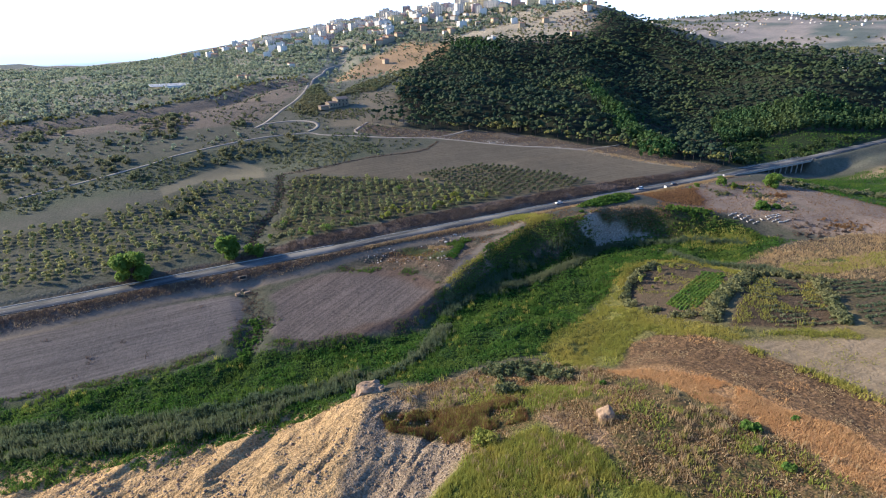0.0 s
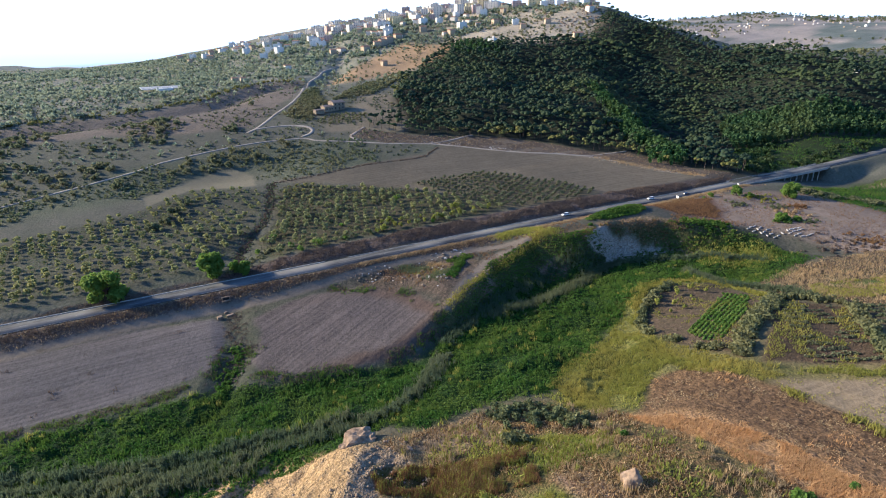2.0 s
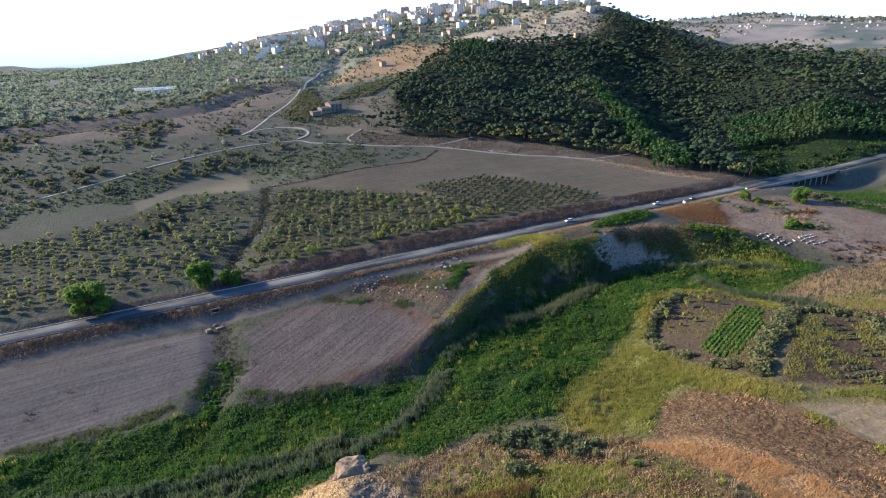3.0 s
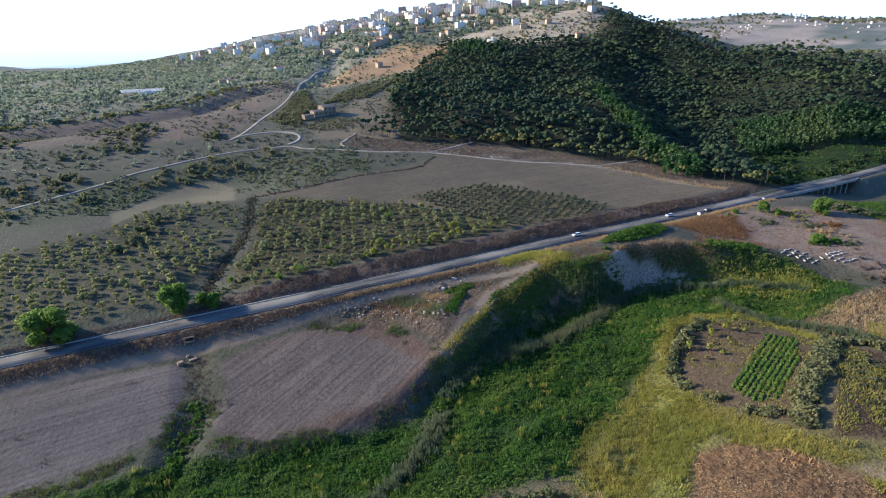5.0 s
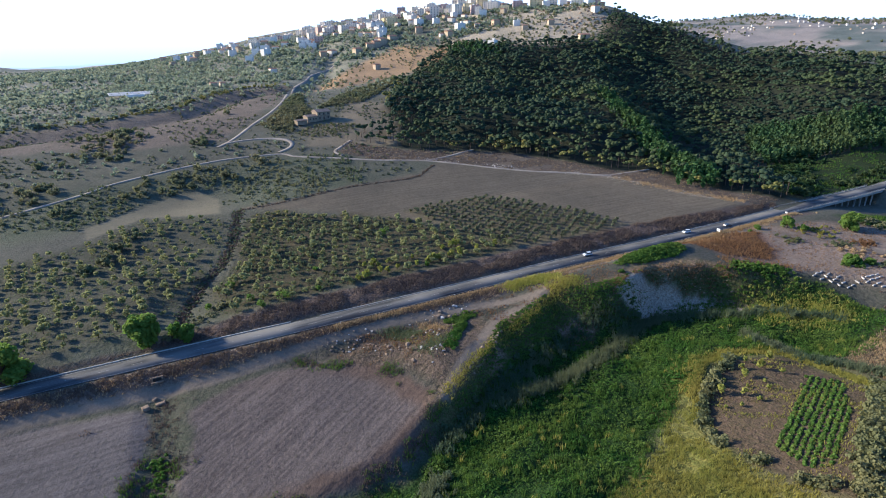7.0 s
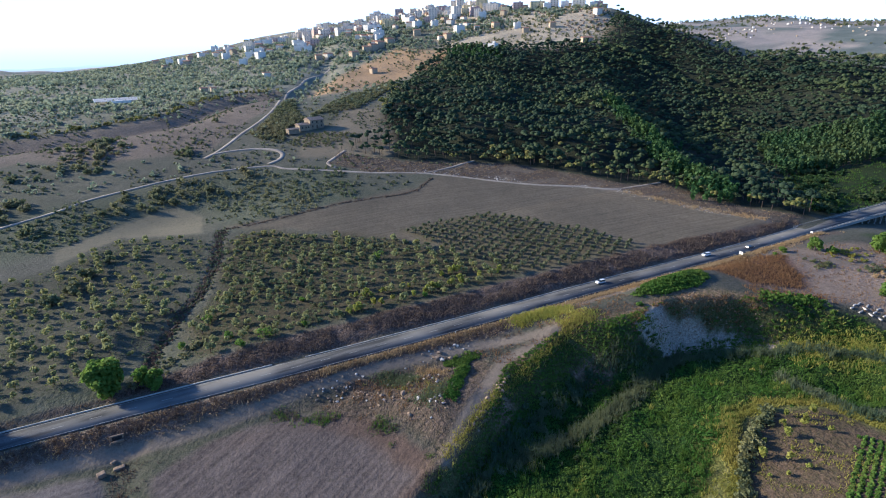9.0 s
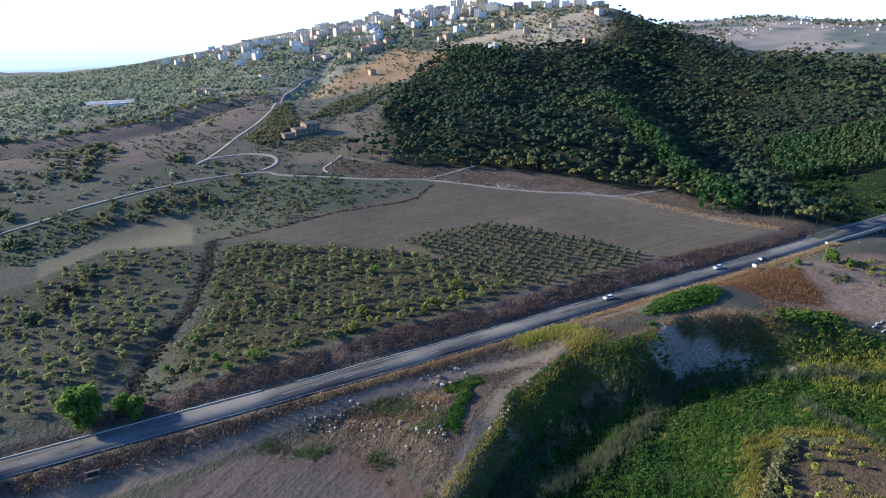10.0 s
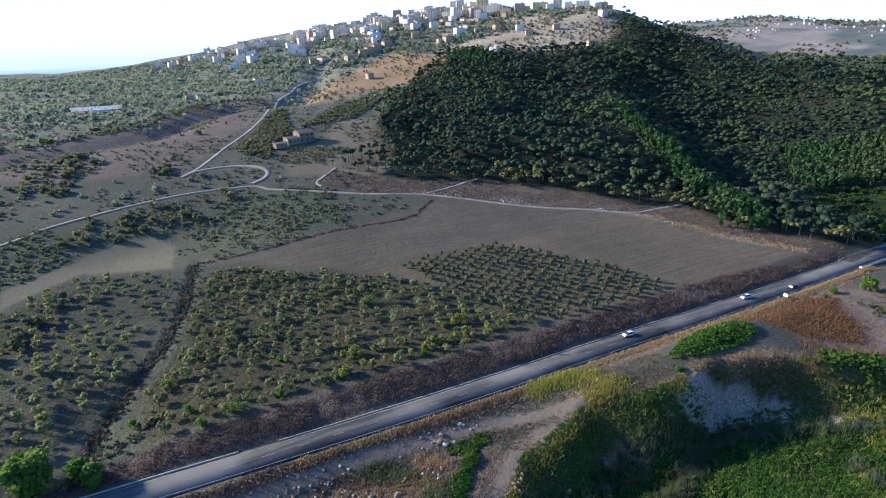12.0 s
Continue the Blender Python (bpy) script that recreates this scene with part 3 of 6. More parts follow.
def micro(x, y):
    """Small unevenness of the ground, rougher on the bare ridge and in the meadow."""
    near = sstep(500, 320, y) * sstep(-200, -120, x) * sstep(520, 380, x)
    z = 0.13 * vnoise(x, y, 11, 3, 3)
    rough = sstep(-3, 5, inside(x, y, DIRT))
    u, w = 0.72 * x + 0.69 * y, 0.72 * y - 0.69 * x
    wx, wy = x + 2.2 * vnoise(x, y, 7, 3, 4), y + 2.2 * vnoise(x, y, 7, 3, 6)
    spurs = 0.0
    for pts, top, fall in (([(29, 122), (22, 108), (16, 96), (10, 87), (0, 72)], 1.4, 0.2), ([(3, 129), (-7, 121), (-12, 108), (-18, 94)], 2.6, 0.45), ([(29, 122), (16, 124), (3, 129)], 2.0, 0.4),
                           ([(-18, 134), (-33, 128), (-42, 112)], 2.2, 0.4), ([(10, 126), (4, 113), (0, 100)], 1.5, 0.5), ([(38, 112), (33, 98), (26, 84)], 0.9, 0.3)):
        spurs = np.maximum(spurs, top - fall * line_dist(wx, wy, pts)[0])
    rills = np.abs(vnoise(u * 0.16, w + 1.5 * vnoise(x, y, 12, 2, 8), 4.2, 2, 5)) + 0.4 * np.abs(vnoise(u * 0.22, w, 1.9, 2, 9))
    z = z + rough * (0.6 * spurs - 1.1 - 1.5 * rills + 0.2 * vnoise(x, y, 2.0, 3, 21))
    z = z + 1.7 * bump(x, y, 187, 224, 14, 4.5, 8) + 1.0 * bump(x, y, 139, 219, 7, 4) + 0.9 * bump(x, y, 135, 231, 10, 2.5)
    z = z + 0.7 * sstep(-2, 6, inside(x, y, SLOPE_S)) * vnoise(x, y, 6, 3, 61)
    z = z + 0.35 * sstep(-2, 4, inside(x, y, HAY)) * vnoise(x, y, 3, 2, 62) + 1.3 * sstep(-2, 4, inside(x, y, YELLOW)) * vnoise(x, y, 8, 3, 63)
    z = z + 0.25 * sstep(-2, 4, inside(x, y, FALLOW)) * vnoise(x, y, 3, 2, 2)
    z = z + sstep(-2, 4, inside(x, y, ROUGH_S)) * 0.9 * vnoise(x, y, 7, 3, 44)
    z = z + sstep(-3, 4, inside(x, y, GREEN)) * (1.5 * vnoise(0.6 * x + 0.25 * y, y - 0.3 * x, 9, 3, 5) + 0.6 * vnoise(x, y, 4, 2, 6))
    z = z + sstep(0, 2, inside(x, y, CUT)) * 0.5 * vnoise(x, y, 2.6, 2, 8)
    z = z - 0.6 * sstep(3.6, 0.3, line_dist(x, y, DITCH_N)[0] + 0.5 * vnoise(x, y, 4, 2, 13))
    far = 5.0 * vnoise(x, y, 160, 4, 31) * sstep(480, 900, y) + 34 * vnoise(x, y, 520, 4, 40) * sstep(1300, 2000, np.hypot(x, y))
    keep = sstep(4.9, 9.0, np.abs(y - road_y(x))) + (x < -400)
    return z * near * np.clip(keep, 0, 1) + far


def land(x, y):
    return height(x, y) + micro(x, y)


def spread(lo, hi, step, reach_lo, reach_hi, grow_lo, grow_hi):
    mid = list(np.arange(lo, hi + step / 2, step))
    a, s = [lo], step
    while a[-1] > reach_lo:
        s *= grow_lo
        a.append(a[-1] - s)
    b, s = [mid[-1]], step
    while b[-1] < reach_hi:
        s *= grow_hi
        b.append(b[-1] + s)
    return np.array(a[:0:-1] + mid + b[1:])


def mesh_from(name, verts, faces, material, smooth=False):
    """A mesh from arrays of corners and of faces with equally many sides."""
    me = bpy.data.meshes.new(name)
    verts, faces = np.asarray(verts, np.float32), np.asarray(faces, np.int32)
    sides = faces.shape[1]
    me.vertices.add(len(verts))
    me.vertices.foreach_set("co", verts.ravel())
    me.loops.add(faces.size)
    me.loops.foreach_set("vertex_index", faces.ravel())
    me.polygons.add(len(faces))
    me.polygons.foreach_set("loop_start", np.arange(0, faces.size, sides, dtype=np.int32))
    me.update(calc_edges=True)
    if smooth:
        me.polygons.foreach_set("use_smooth", np.ones(len(faces), bool))
    me.materials.append(material)
    return me


def build_ground():
    gx = spread(-141, 330, 1.5, -4600, 4600, 1.08, 1.045)
    gy = spread(36, 290, 1.0, -700, 4600, 1.15, 1.0145)
    # closer mesh on the bare ridge
    gx, gy = np.unique(np.r_[gx, np.arange(-60, 50, 0.75)]), np.unique(np.r_[gy, np.arange(76.5, 132, 1.0)])
    x, y = np.meshgrid(gx, gy)
    x, y = x.ravel(), y.ravel()
    z = land(x, y)
    # the ground passes under the roadway
    z = np.where((np.abs(y - road_y(x)) < 4.7) & ((x < 297) | (x > 383)) & (x > -400) & (x < 620), z - 0.25, z)
    nx, ny = len(gx), len(gy)
    i = (np.arange(ny - 1)[:, None] * nx + np.arange(nx - 1)[None, :]).ravel()
    me = mesh_from("ground", np.c_[x, y, z], np.c_[i, i + 1, i + 1 + nx, i + nx], M["ground"], True)
    n = len(x)
    # open country: dry grass and scrub; far hills paled, haze put into their tone
    w = (0.5 + 0.5 * vnoise(x, y, 90, 4, 2))[:, None]
    a = np.array((0.195, 0.178, 0.148)) * w + np.array((0.145, 0.147, 0.10)) * (1 - w)
    b = np.array((0.11, 0.108, 0.085)) * w + np.array((0.095, 0.11, 0.07)) * (1 - w)
    near = (0.35 * sstep(245, 225, y) + 0.16 * sstep(245, 260, y) * sstep(580, 520, y))[:, None]
    a, b = a * (1 - near), b * (1 - near)
    dry = (sstep(150, 90, y) * sstep(-700, -300, y) * sstep(500, 200, np.abs(x)))[:, None]
    a = a + (np.array((0.28, 0.20, 0.115)) * w + np.array((0.17, 0.16, 0.06)) * (1 - w) - a) * dry
    b = b + (np.array((0.16, 0.125, 0.07)) - b) * dry
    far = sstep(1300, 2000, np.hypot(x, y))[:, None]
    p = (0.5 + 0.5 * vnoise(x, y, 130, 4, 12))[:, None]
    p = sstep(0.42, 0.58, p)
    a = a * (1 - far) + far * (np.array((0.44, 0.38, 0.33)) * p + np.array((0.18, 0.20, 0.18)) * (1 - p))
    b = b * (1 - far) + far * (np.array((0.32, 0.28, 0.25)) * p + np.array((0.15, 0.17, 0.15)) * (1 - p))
    # plateau ground lightened: the haze over it is put into the tone
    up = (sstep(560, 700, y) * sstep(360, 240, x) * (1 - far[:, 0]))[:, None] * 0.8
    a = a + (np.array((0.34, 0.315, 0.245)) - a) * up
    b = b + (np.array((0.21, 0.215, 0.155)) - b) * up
    relief, rows = np.full(n, 0.45), np.zeros(n)
    wob = 1.3 * vnoise(x, y, 6, 3, 51)
    wide = vnoise(x, y, 15, 2, 57)
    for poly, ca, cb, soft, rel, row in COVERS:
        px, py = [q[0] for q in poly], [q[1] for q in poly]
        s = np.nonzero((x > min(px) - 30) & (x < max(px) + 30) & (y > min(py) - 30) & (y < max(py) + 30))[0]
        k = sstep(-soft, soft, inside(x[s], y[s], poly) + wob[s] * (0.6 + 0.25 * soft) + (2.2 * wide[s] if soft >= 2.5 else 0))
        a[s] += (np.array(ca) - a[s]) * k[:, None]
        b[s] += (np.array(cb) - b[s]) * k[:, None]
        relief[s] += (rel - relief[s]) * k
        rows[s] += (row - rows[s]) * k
    # plough lines run round each field; a brown weedy margin lies along the eastern one
    lines = np.c_[0.025 * x, 0.7 * (y - 0.02 * x + 2.0 * vnoise(x, y, 40, 2, 66)), np.zeros(n)]
    for poly, u in ((FIELD_E, 0.8),):
        d = inside(x, y, poly)
        lines[:, 1] = np.where(d > -2, u * (0.8 * y - 0.6 * x + 3.0 * vnoise(x, y, 40, 2, 65)), lines[:, 1])
        lines[:, 0] = np.where(d > -2, 0.03 * (0.6 * y + 0.8 * x), lines[:, 0])
    at = me.attributes.new("lines", "FLOAT_VECTOR", "POINT")
    at.data.foreach_set("vector", lines.astype(np.float32).ravel())
    d = inside(x, y, FIELD_E) + 1.5 * wob
    k = sstep(-1, 1, d) * sstep(9, 4, d) * sstep(20, 45, x) * sstep(222, 205, y) * 0.8
    a += (np.array((0.135, 0.092, 0.068)) - a) * k[:, None]
    b += (np.array((0.085, 0.06, 0.046)) - b) * k[:, None]
    # bare clay where the bluff is too steep for plants
    ed = np.interp(x, [q[0] for q in EDGE], [q[1] for q in EDGE]) + (1.6 * np.sin(x * 0.21 + 1.3) * np.sin(x * 0.083) + 0.3 * np.sin(x * 0.57)) * sstep(70, 90, x)
    face = sstep(-7, -4.5, y - ed) * sstep(-0.6, -2.2, y - ed)
    rag = 0.8 * wob + 1.2 * vnoise(x, y, 3, 2, 77)
    clay = sstep(-0.8, 0.8, inside(x, y, CLAY) + rag)
    loam = np.maximum(sstep(-0.8, 0.8, inside(x, y, LOAM) + rag), 0.9 * face * bump(x, ed, 104, ed, 5, 9))
    rim = sstep(-1.5, 0.5, y - ed) * sstep(7, 2, y - ed) * sstep(70, 85, x) * sstep(235, 205, x)
    bank = sstep(-11, -7, y - ed) * sstep(1.5, -1, y - ed) * sstep(66, 80, x) * sstep(240, 215, x)
    for k, ca, cb, rel in ((bank, (0.085, 0.115, 0.035), (0.13, 0.115, 0.055), 1.0), (rim, (0.29, 0.20, 0.135), (0.14, 0.125, 0.06), 1.0), (loam, (0.30, 0.22, 0.155), (0.18, 0.135, 0.095), 1.0), (clay, (0.50, 0.43, 0.345), (0.36, 0.30, 0.24), 0.8)):
        a += (np.array(ca) - a) * k[:, None]
        b += (np.array(cb) - b) * k[:, None]
        relief += (rel - relief) * k
    for pts, half in TRACKS.values():
        if pts[0][1] > 380:
            continue
        d, _ = line_dist(x, y, pts)
        step = np.maximum(1.0, 0.006 * np.hypot(x, y))
        k = sstep(half + step, half - 0.6, d + 0.25 * wob)
        pale = np.array((0.40, 0.35, 0.285)) if pts[0][1] > 300 else np.array((0.215, 0.178, 0.14))
        a += (pale - a) * k[:, None]
        b += (pale * 0.82 - b) * k[:, None]
        relief += (0.25 - relief) * k
        rows *= 1 - k
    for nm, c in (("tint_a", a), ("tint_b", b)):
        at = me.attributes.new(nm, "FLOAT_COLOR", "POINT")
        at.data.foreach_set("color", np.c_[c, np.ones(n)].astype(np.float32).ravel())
    for nm, c in (("relief", relief), ("rows", rows)):
        at = me.attributes.new(nm, "FLOAT", "POINT")
        at.data.foreach_set("value", c.astype(np.float32))
    return tagged(new("ground", me), "hilly farmland ground of dry fields, green gully and bare slopes", "ground", kind="structure")


build_ground()


# ---- builders ----
def part(name, bm, material, parent, label=""):
    me = bm
    if isinstance(bm, bmesh.types.BMesh):
        me = bpy.data.meshes.new(name)
        bm.to_mesh(me)
        bm.free()
    if material and not me.materials:
        me.materials.append(material)
    ob = new(name, me)
    ob.parent = parent
    if label:
        ob["label"] = label
    return ob


def thing(name, place, label, category, group="", kind="", turn=0.0):
    ob = tagged(new(name), label, category, group, kind)
    ob.matrix_basis = pose(*place, 0, 0, turn)
    return ob


def add_box(bm, size, place=(0, 0, 0), bevel=0.0, turn=0.0):
    """A box standing on its base, with its edges taken off."""
    g = bmesh.ops.create_cube(bm, size=1.0, matrix=Matrix.Translation((place[0], place[1], place[2] + size[2] / 2)) @ pose(0, 0, 0, 0, 0, turn) @ Matrix.Diagonal((*size, 1)))
    if bevel:
        edges = {e for v in g["verts"] for e in v.link_edges}
        bmesh.ops.bevel(bm, geom=list(edges), offset=bevel, segments=1, affect="EDGES")
    return bm


def box(size, place=(0, 0, 0), bevel=0.0, turn=0.0):
    return add_box(bmesh.new(), size, place, bevel, turn)


def tube(points, radii, sides=6):
    """A tapered tube along points."""
    bm = bmesh.new()
    rings = []
    for p, r in zip(points, radii):
        rings.append([bm.verts.new((p[0] + r * math.cos(2 * math.pi * k / sides), p[1] + r * math.sin(2 * math.pi * k / sides), p[2])) for k in range(sides)])
    for a, b in zip(rings, rings[1:]):
        for k in range(sides):
            bm.faces.new((a[k], a[(k + 1) % sides], b[(k + 1) % sides], b[k]))
    bm.faces.new(rings[-1])
    bm.faces.new(rings[0][::-1])
    return bm


def stone(rng, size, detail=2):
    bm = bmesh.new()
    bmesh.ops.create_icosphere(bm, subdivisions=detail, radius=1.0)
    off = Vector((rng.random() * 50, rng.random() * 50, rng.random() * 50))
    for v in bm.verts:
        k = 0.8 + 0.45 * noise.noise(v.co * 1.1 + off) + 0.16 * noise.noise(v.co * 3.2 + off)
        v.co = Vector((v.co.x * size[0], v.co.y * size[1], max(v.co.z, -0.5) * size[2])) * k
    return bm


def quads(points, normals, size, rng, slim=1.0):
    """Small leaf cards at points, facing normals."""
    n = len(points)
    t = rng.normal(size=(n, 3))
    t -= normals * (t * normals).sum(1)[:, None]
    t /= np.linalg.norm(t, axis=1)[:, None] + 1e-9
    b = np.cross(normals, t)
    s = size * rng.uniform(0.6, 1.25, (n, 1))
    t, b = t * s, b * s * slim
    bow = normals * s * 0.25
    v = np.stack([points - t - b * 0.7, points + t * 0.8 - b + bow, points + t + b * 0.8, points - t * 0.9 + b + bow], 1).reshape(-1, 3)
    return v, np.arange(4 * n).reshape(n, 4)


def crown(rng, n, lobes, size, up=0.25):
    """Leaf cards on the skins of several lobes (x, y, z, radius, height): an uneven crown with gaps."""
    lobes = np.array(lobes, float)
    w = lobes[:, 3] ** 2
    k = rng.choice(len(lobes), n, p=w / w.sum())
    d = rng.normal(size=(n, 3))
    d[:, 2] += up
    d /= np.linalg.norm(d, axis=1)[:, None]
    r = rng.uniform(0.62, 1.06, (n, 1))
    p = lobes[k, :3] + d * r * np.c_[lobes[k, 3], lobes[k, 3], lobes[k, 4]]
    nm = d + 0.55 * rng.normal(size=(n, 3))
    nm /= np.linalg.norm(nm, axis=1)[:, None]
    return quads(p, nm, size, rng)


def lobed(rng, count, reach, low, high, radius, flat=0.75):
    out = []
    for _ in range(count):
        a, q = rng.uniform(0, 2 * math.pi), reach * math.sqrt(rng.uniform(0, 1))
        z = rng.uniform(low, high) - 0.25 * (high - low) * (q / max(reach, 0.01)) ** 2
        r = radius * rng.uniform(0.7, 1.15)
        out.append((q * math.cos(a), q * math.sin(a), z, r, r * flat))
    return out


def tuft(rng, blades, height_m, width, lean, wide):
    """A clump of upright blades, each a narrow bent strip."""
    v, f = [], []
    for _ in range(blades):
        a = rng.uniform(0, 2 * math.pi)
        bx, by = rng.normal(0, width, 2)
        h = height_m * rng.uniform(0.6, 1.15)
        lx, ly = lean * h * rng.normal(), lean * h * rng.normal()
        w = wide * rng.uniform(0.6, 1.3)
        ox, oy = w * math.cos(a), w * math.sin(a)
        i = len(v)
        v += [(bx - ox, by - oy, -0.1), (bx + ox, by + oy, -0.1), (bx + lx + ox * 0.35, by + ly + oy * 0.35, h), (bx + lx - ox * 0.35, by + ly - oy * 0.35, h * 0.96)]
        f += [(i, i + 1, i + 2, i + 3)]
    return np.array(v), np.array(f)


def strew(kinds, x, y, size, rng, sink=0.0, tall=None):
    """Corners and faces of many copies of the kinds of clump, standing on the ground."""
    z = land(x, y) - sink
    a, which = rng.uniform(0, 2 * math.pi, len(x)), rng.integers(0, len(kinds), len(x))
    tall = size if tall is None else tall
    vs, fs, base = [], [], 0
    for k, (v, f) in enumerate(kinds):
        s = np.nonzero(which == k)[0]
        if not len(s):
            continue
        c, n = np.cos(a[s])[:, None], np.sin(a[s])[:, None]
        q = size[s][:, None]
        px = (v[None, :, 0] * c - v[None, :, 1] * n) * q + x[s][:, None]
        py = (v[None, :, 0] * n + v[None, :, 1] * c) * q + y[s][:, None]
        pz = v[None, :, 2] * tall[s][:, None] + z[s][:, None]
        vs.append(np.stack([px, py, pz], 2).reshape(-1, 3))
        fs.append((f[None] + (np.arange(len(s)) * len(v))[:, None, None]).reshape(-1, f.shape[1]) + base)
        base += len(s) * len(v)
    return np.concatenate(vs), np.concatenate(fs)


def jitter_in(rng, poly, step, wobble=0.5, margin=0.0, turn=0.0):
    """Places on a loose grid inside a polygon."""
    px, py = np.array([q[0] for q in poly]), np.array([q[1] for q in poly])
    cx, cy, half = px.mean(), py.mean(), max(np.ptp(px), np.ptp(py))
    g = np.arange(-half, half, step)
    u, w = np.meshgrid(g, g)
    u, w = u.ravel() + rng.uniform(-wobble, wobble, u.size) * step, w.ravel() + rng.uniform(-wobble, wobble, u.size) * step
    c, s = math.cos(radians(turn)), math.sin(radians(turn))
    x, y = cx + u * c - w * s, cy + u * s + w * c
    ok = inside(x, y, poly) > margin
    return x[ok], y[ok]


def along(rng, pts, step, width):
    out = []
    for p, q in zip(pts, pts[1:]):
        n = max(1, int(math.dist(p, q) / step))
        u = rng.uniform(0, 1, n)
        out.append(np.c_[p[0] + u * (q[0] - p[0]) + rng.normal(0, width, n), p[1] + u * (q[1] - p[1]) + rng.normal(0, width, n)])
    o = np.concatenate(out)
    return o[:, 0], o[:, 1]


def stuff(name, kinds, x, y, size, material, label, category, rng, sink=0.0, tall=None):
    v, f = strew(kinds, x, y, size, rng, sink, tall)
    return tagged(new(name, mesh_from(name, v, f, material)), label, category, kind="stuff")


# ---- the road ----
def strip(name, xs, off_a, off_b, lift, material):
    """A strip that follows the road between two offsets from its middle, with thickness."""
    y, z = road_y(xs), road_z(xs) + lift
    top = np.r_[np.c_[xs, y + off_a, z], np.c_[xs, y + off_b, z]]
    low = top - (0, 0, max(0.004, lift * 0.9))
    n = len(xs)
    i = np.arange(n - 1)
    a, b, c, d = i, i + n, i + 2 * n, i + 3 * n
    f = np.r_[np.c_[a, b, b + 1, a + 1][:, ::-1], np.c_[a, a + 1, c + 1, c][:, ::-1], np.c_[b, d, d + 1, b + 1][:, ::-1]]
    me = mesh_from(name, np.r_[top, low], f[:, ::-1], material)
    return me


rng = np.random.default_rng(7)
xs_road = np.arange(-420, 640, 4.0)
tagged(new("road", strip("road", xs_road, -4.1, 4.1, 0.02, M["asphalt"])), "worn grey asphalt two-lane country road on a low bank", "road", kind="structure")
marks = thing("road_marking", (0, 0, 0), "faded white painted road lines on asphalt", "road marking", kind="structure")
part("edge_line", strip("edge_line", xs_road, -3.6, -3.46, 0.03, None or M["line"]), M["line"], marks)
part("edge_line", strip("edge_line", xs_road, 3.46, 3.6, 0.03, M["line"]), M["line"], marks)
for k in range(46):
    x0 = -110 + k * 9.0
    part("dash", strip("dash", np.array([x0, x0 + 1.5, x0 + 3.0]), -0.07, 0.07, 0.03, M["line"]), M["line"], marks)
tagged(new("kerb", strip("kerb", np.arange(-130, 50, 3.0), 4.2, 4.6, 0.32, M["concrete"])), "low weathered concrete kerb wall along the asphalt road", "kerb", kind="structure")
tagged(new("kerb", strip("kerb", np.arange(57, 297, 3.0), 4.2, 4.5, 0.2, M["concrete"])), "low weathered concrete kerb wall along the asphalt road", "kerb", kind="structure")


def make_bridge():
    b = thing("bridge", (0, 0, 0), "concrete road bridge on slender piers over a green stream valley", "bridge", kind="structure")
    xs = np.arange(294, 387, 3.0)
    part("deck", strip("deck", xs, -5.0, 5.0, -0.03, M["concrete"]), M["concrete"], b)
    for s in (-1, 1):
        part("beam", strip("beam", xs, s * 3.4 - 0.5, s * 3.4 + 0.5, -0.5, M["concrete"]), M["concrete"], b)
    bm = bmesh.new()
    for x in xs[:-1]:
        p, q = Vector((x, road_y(x), road_z(x))), Vector((x + 3, road_y(x + 3), road_z(x + 3)))
        g = math.degrees(math.atan2(q.y - p.y, 3))
        for s in (-4.75, 4.75):
            add_box(bm, (3.02, 0.3, 0.35), ((p.x + q.x) / 2, (p.y + q.y) / 2 + s, (p.z + q.z) / 2 - 0.02), 0, g)
        add_box(bm, (3.05, 9.6, 1.1), ((p.x + q.x) / 2, (p.y + q.y) / 2, (p.z + q.z) / 2 - 1.25), 0, g)
    part("girder", bm, M["concrete"], b)
    for x in np.arange(303, 380, 6.0):
        for s in (-3.3, 0.0, 3.3):
            y = road_y(x) + s
            z0 = float(land(x, y)) - 0.5
            part("pier", box((0.55, 0.6, road_z(x) - 1.2 - z0), (x, y, z0), 0.06), M["concrete"], b)
    for x in xs[::1]:
        for s in (-4.75, 4.75):
            part("rail_post", box((0.08, 0.08, 0.75), (x, road_y(x) + s, road_z(x) + 0.3)), M["steel"], b)
    for s in (-4.75, 4.75):
        bm = bmesh.new()
        for x in xs[:-1]:
            for h in (0.6, 0.95):
                add_box(bm, (3.1, 0.06, 0.08), (x + 1.5, road_y(x + 1.5) + s, road_z(x + 1.5) + h), 0, math.degrees(math.atan2(road_y(x + 3) - road_y(x), 3)))
        part("handrail", bm, M["steel"], b)


make_bridge()


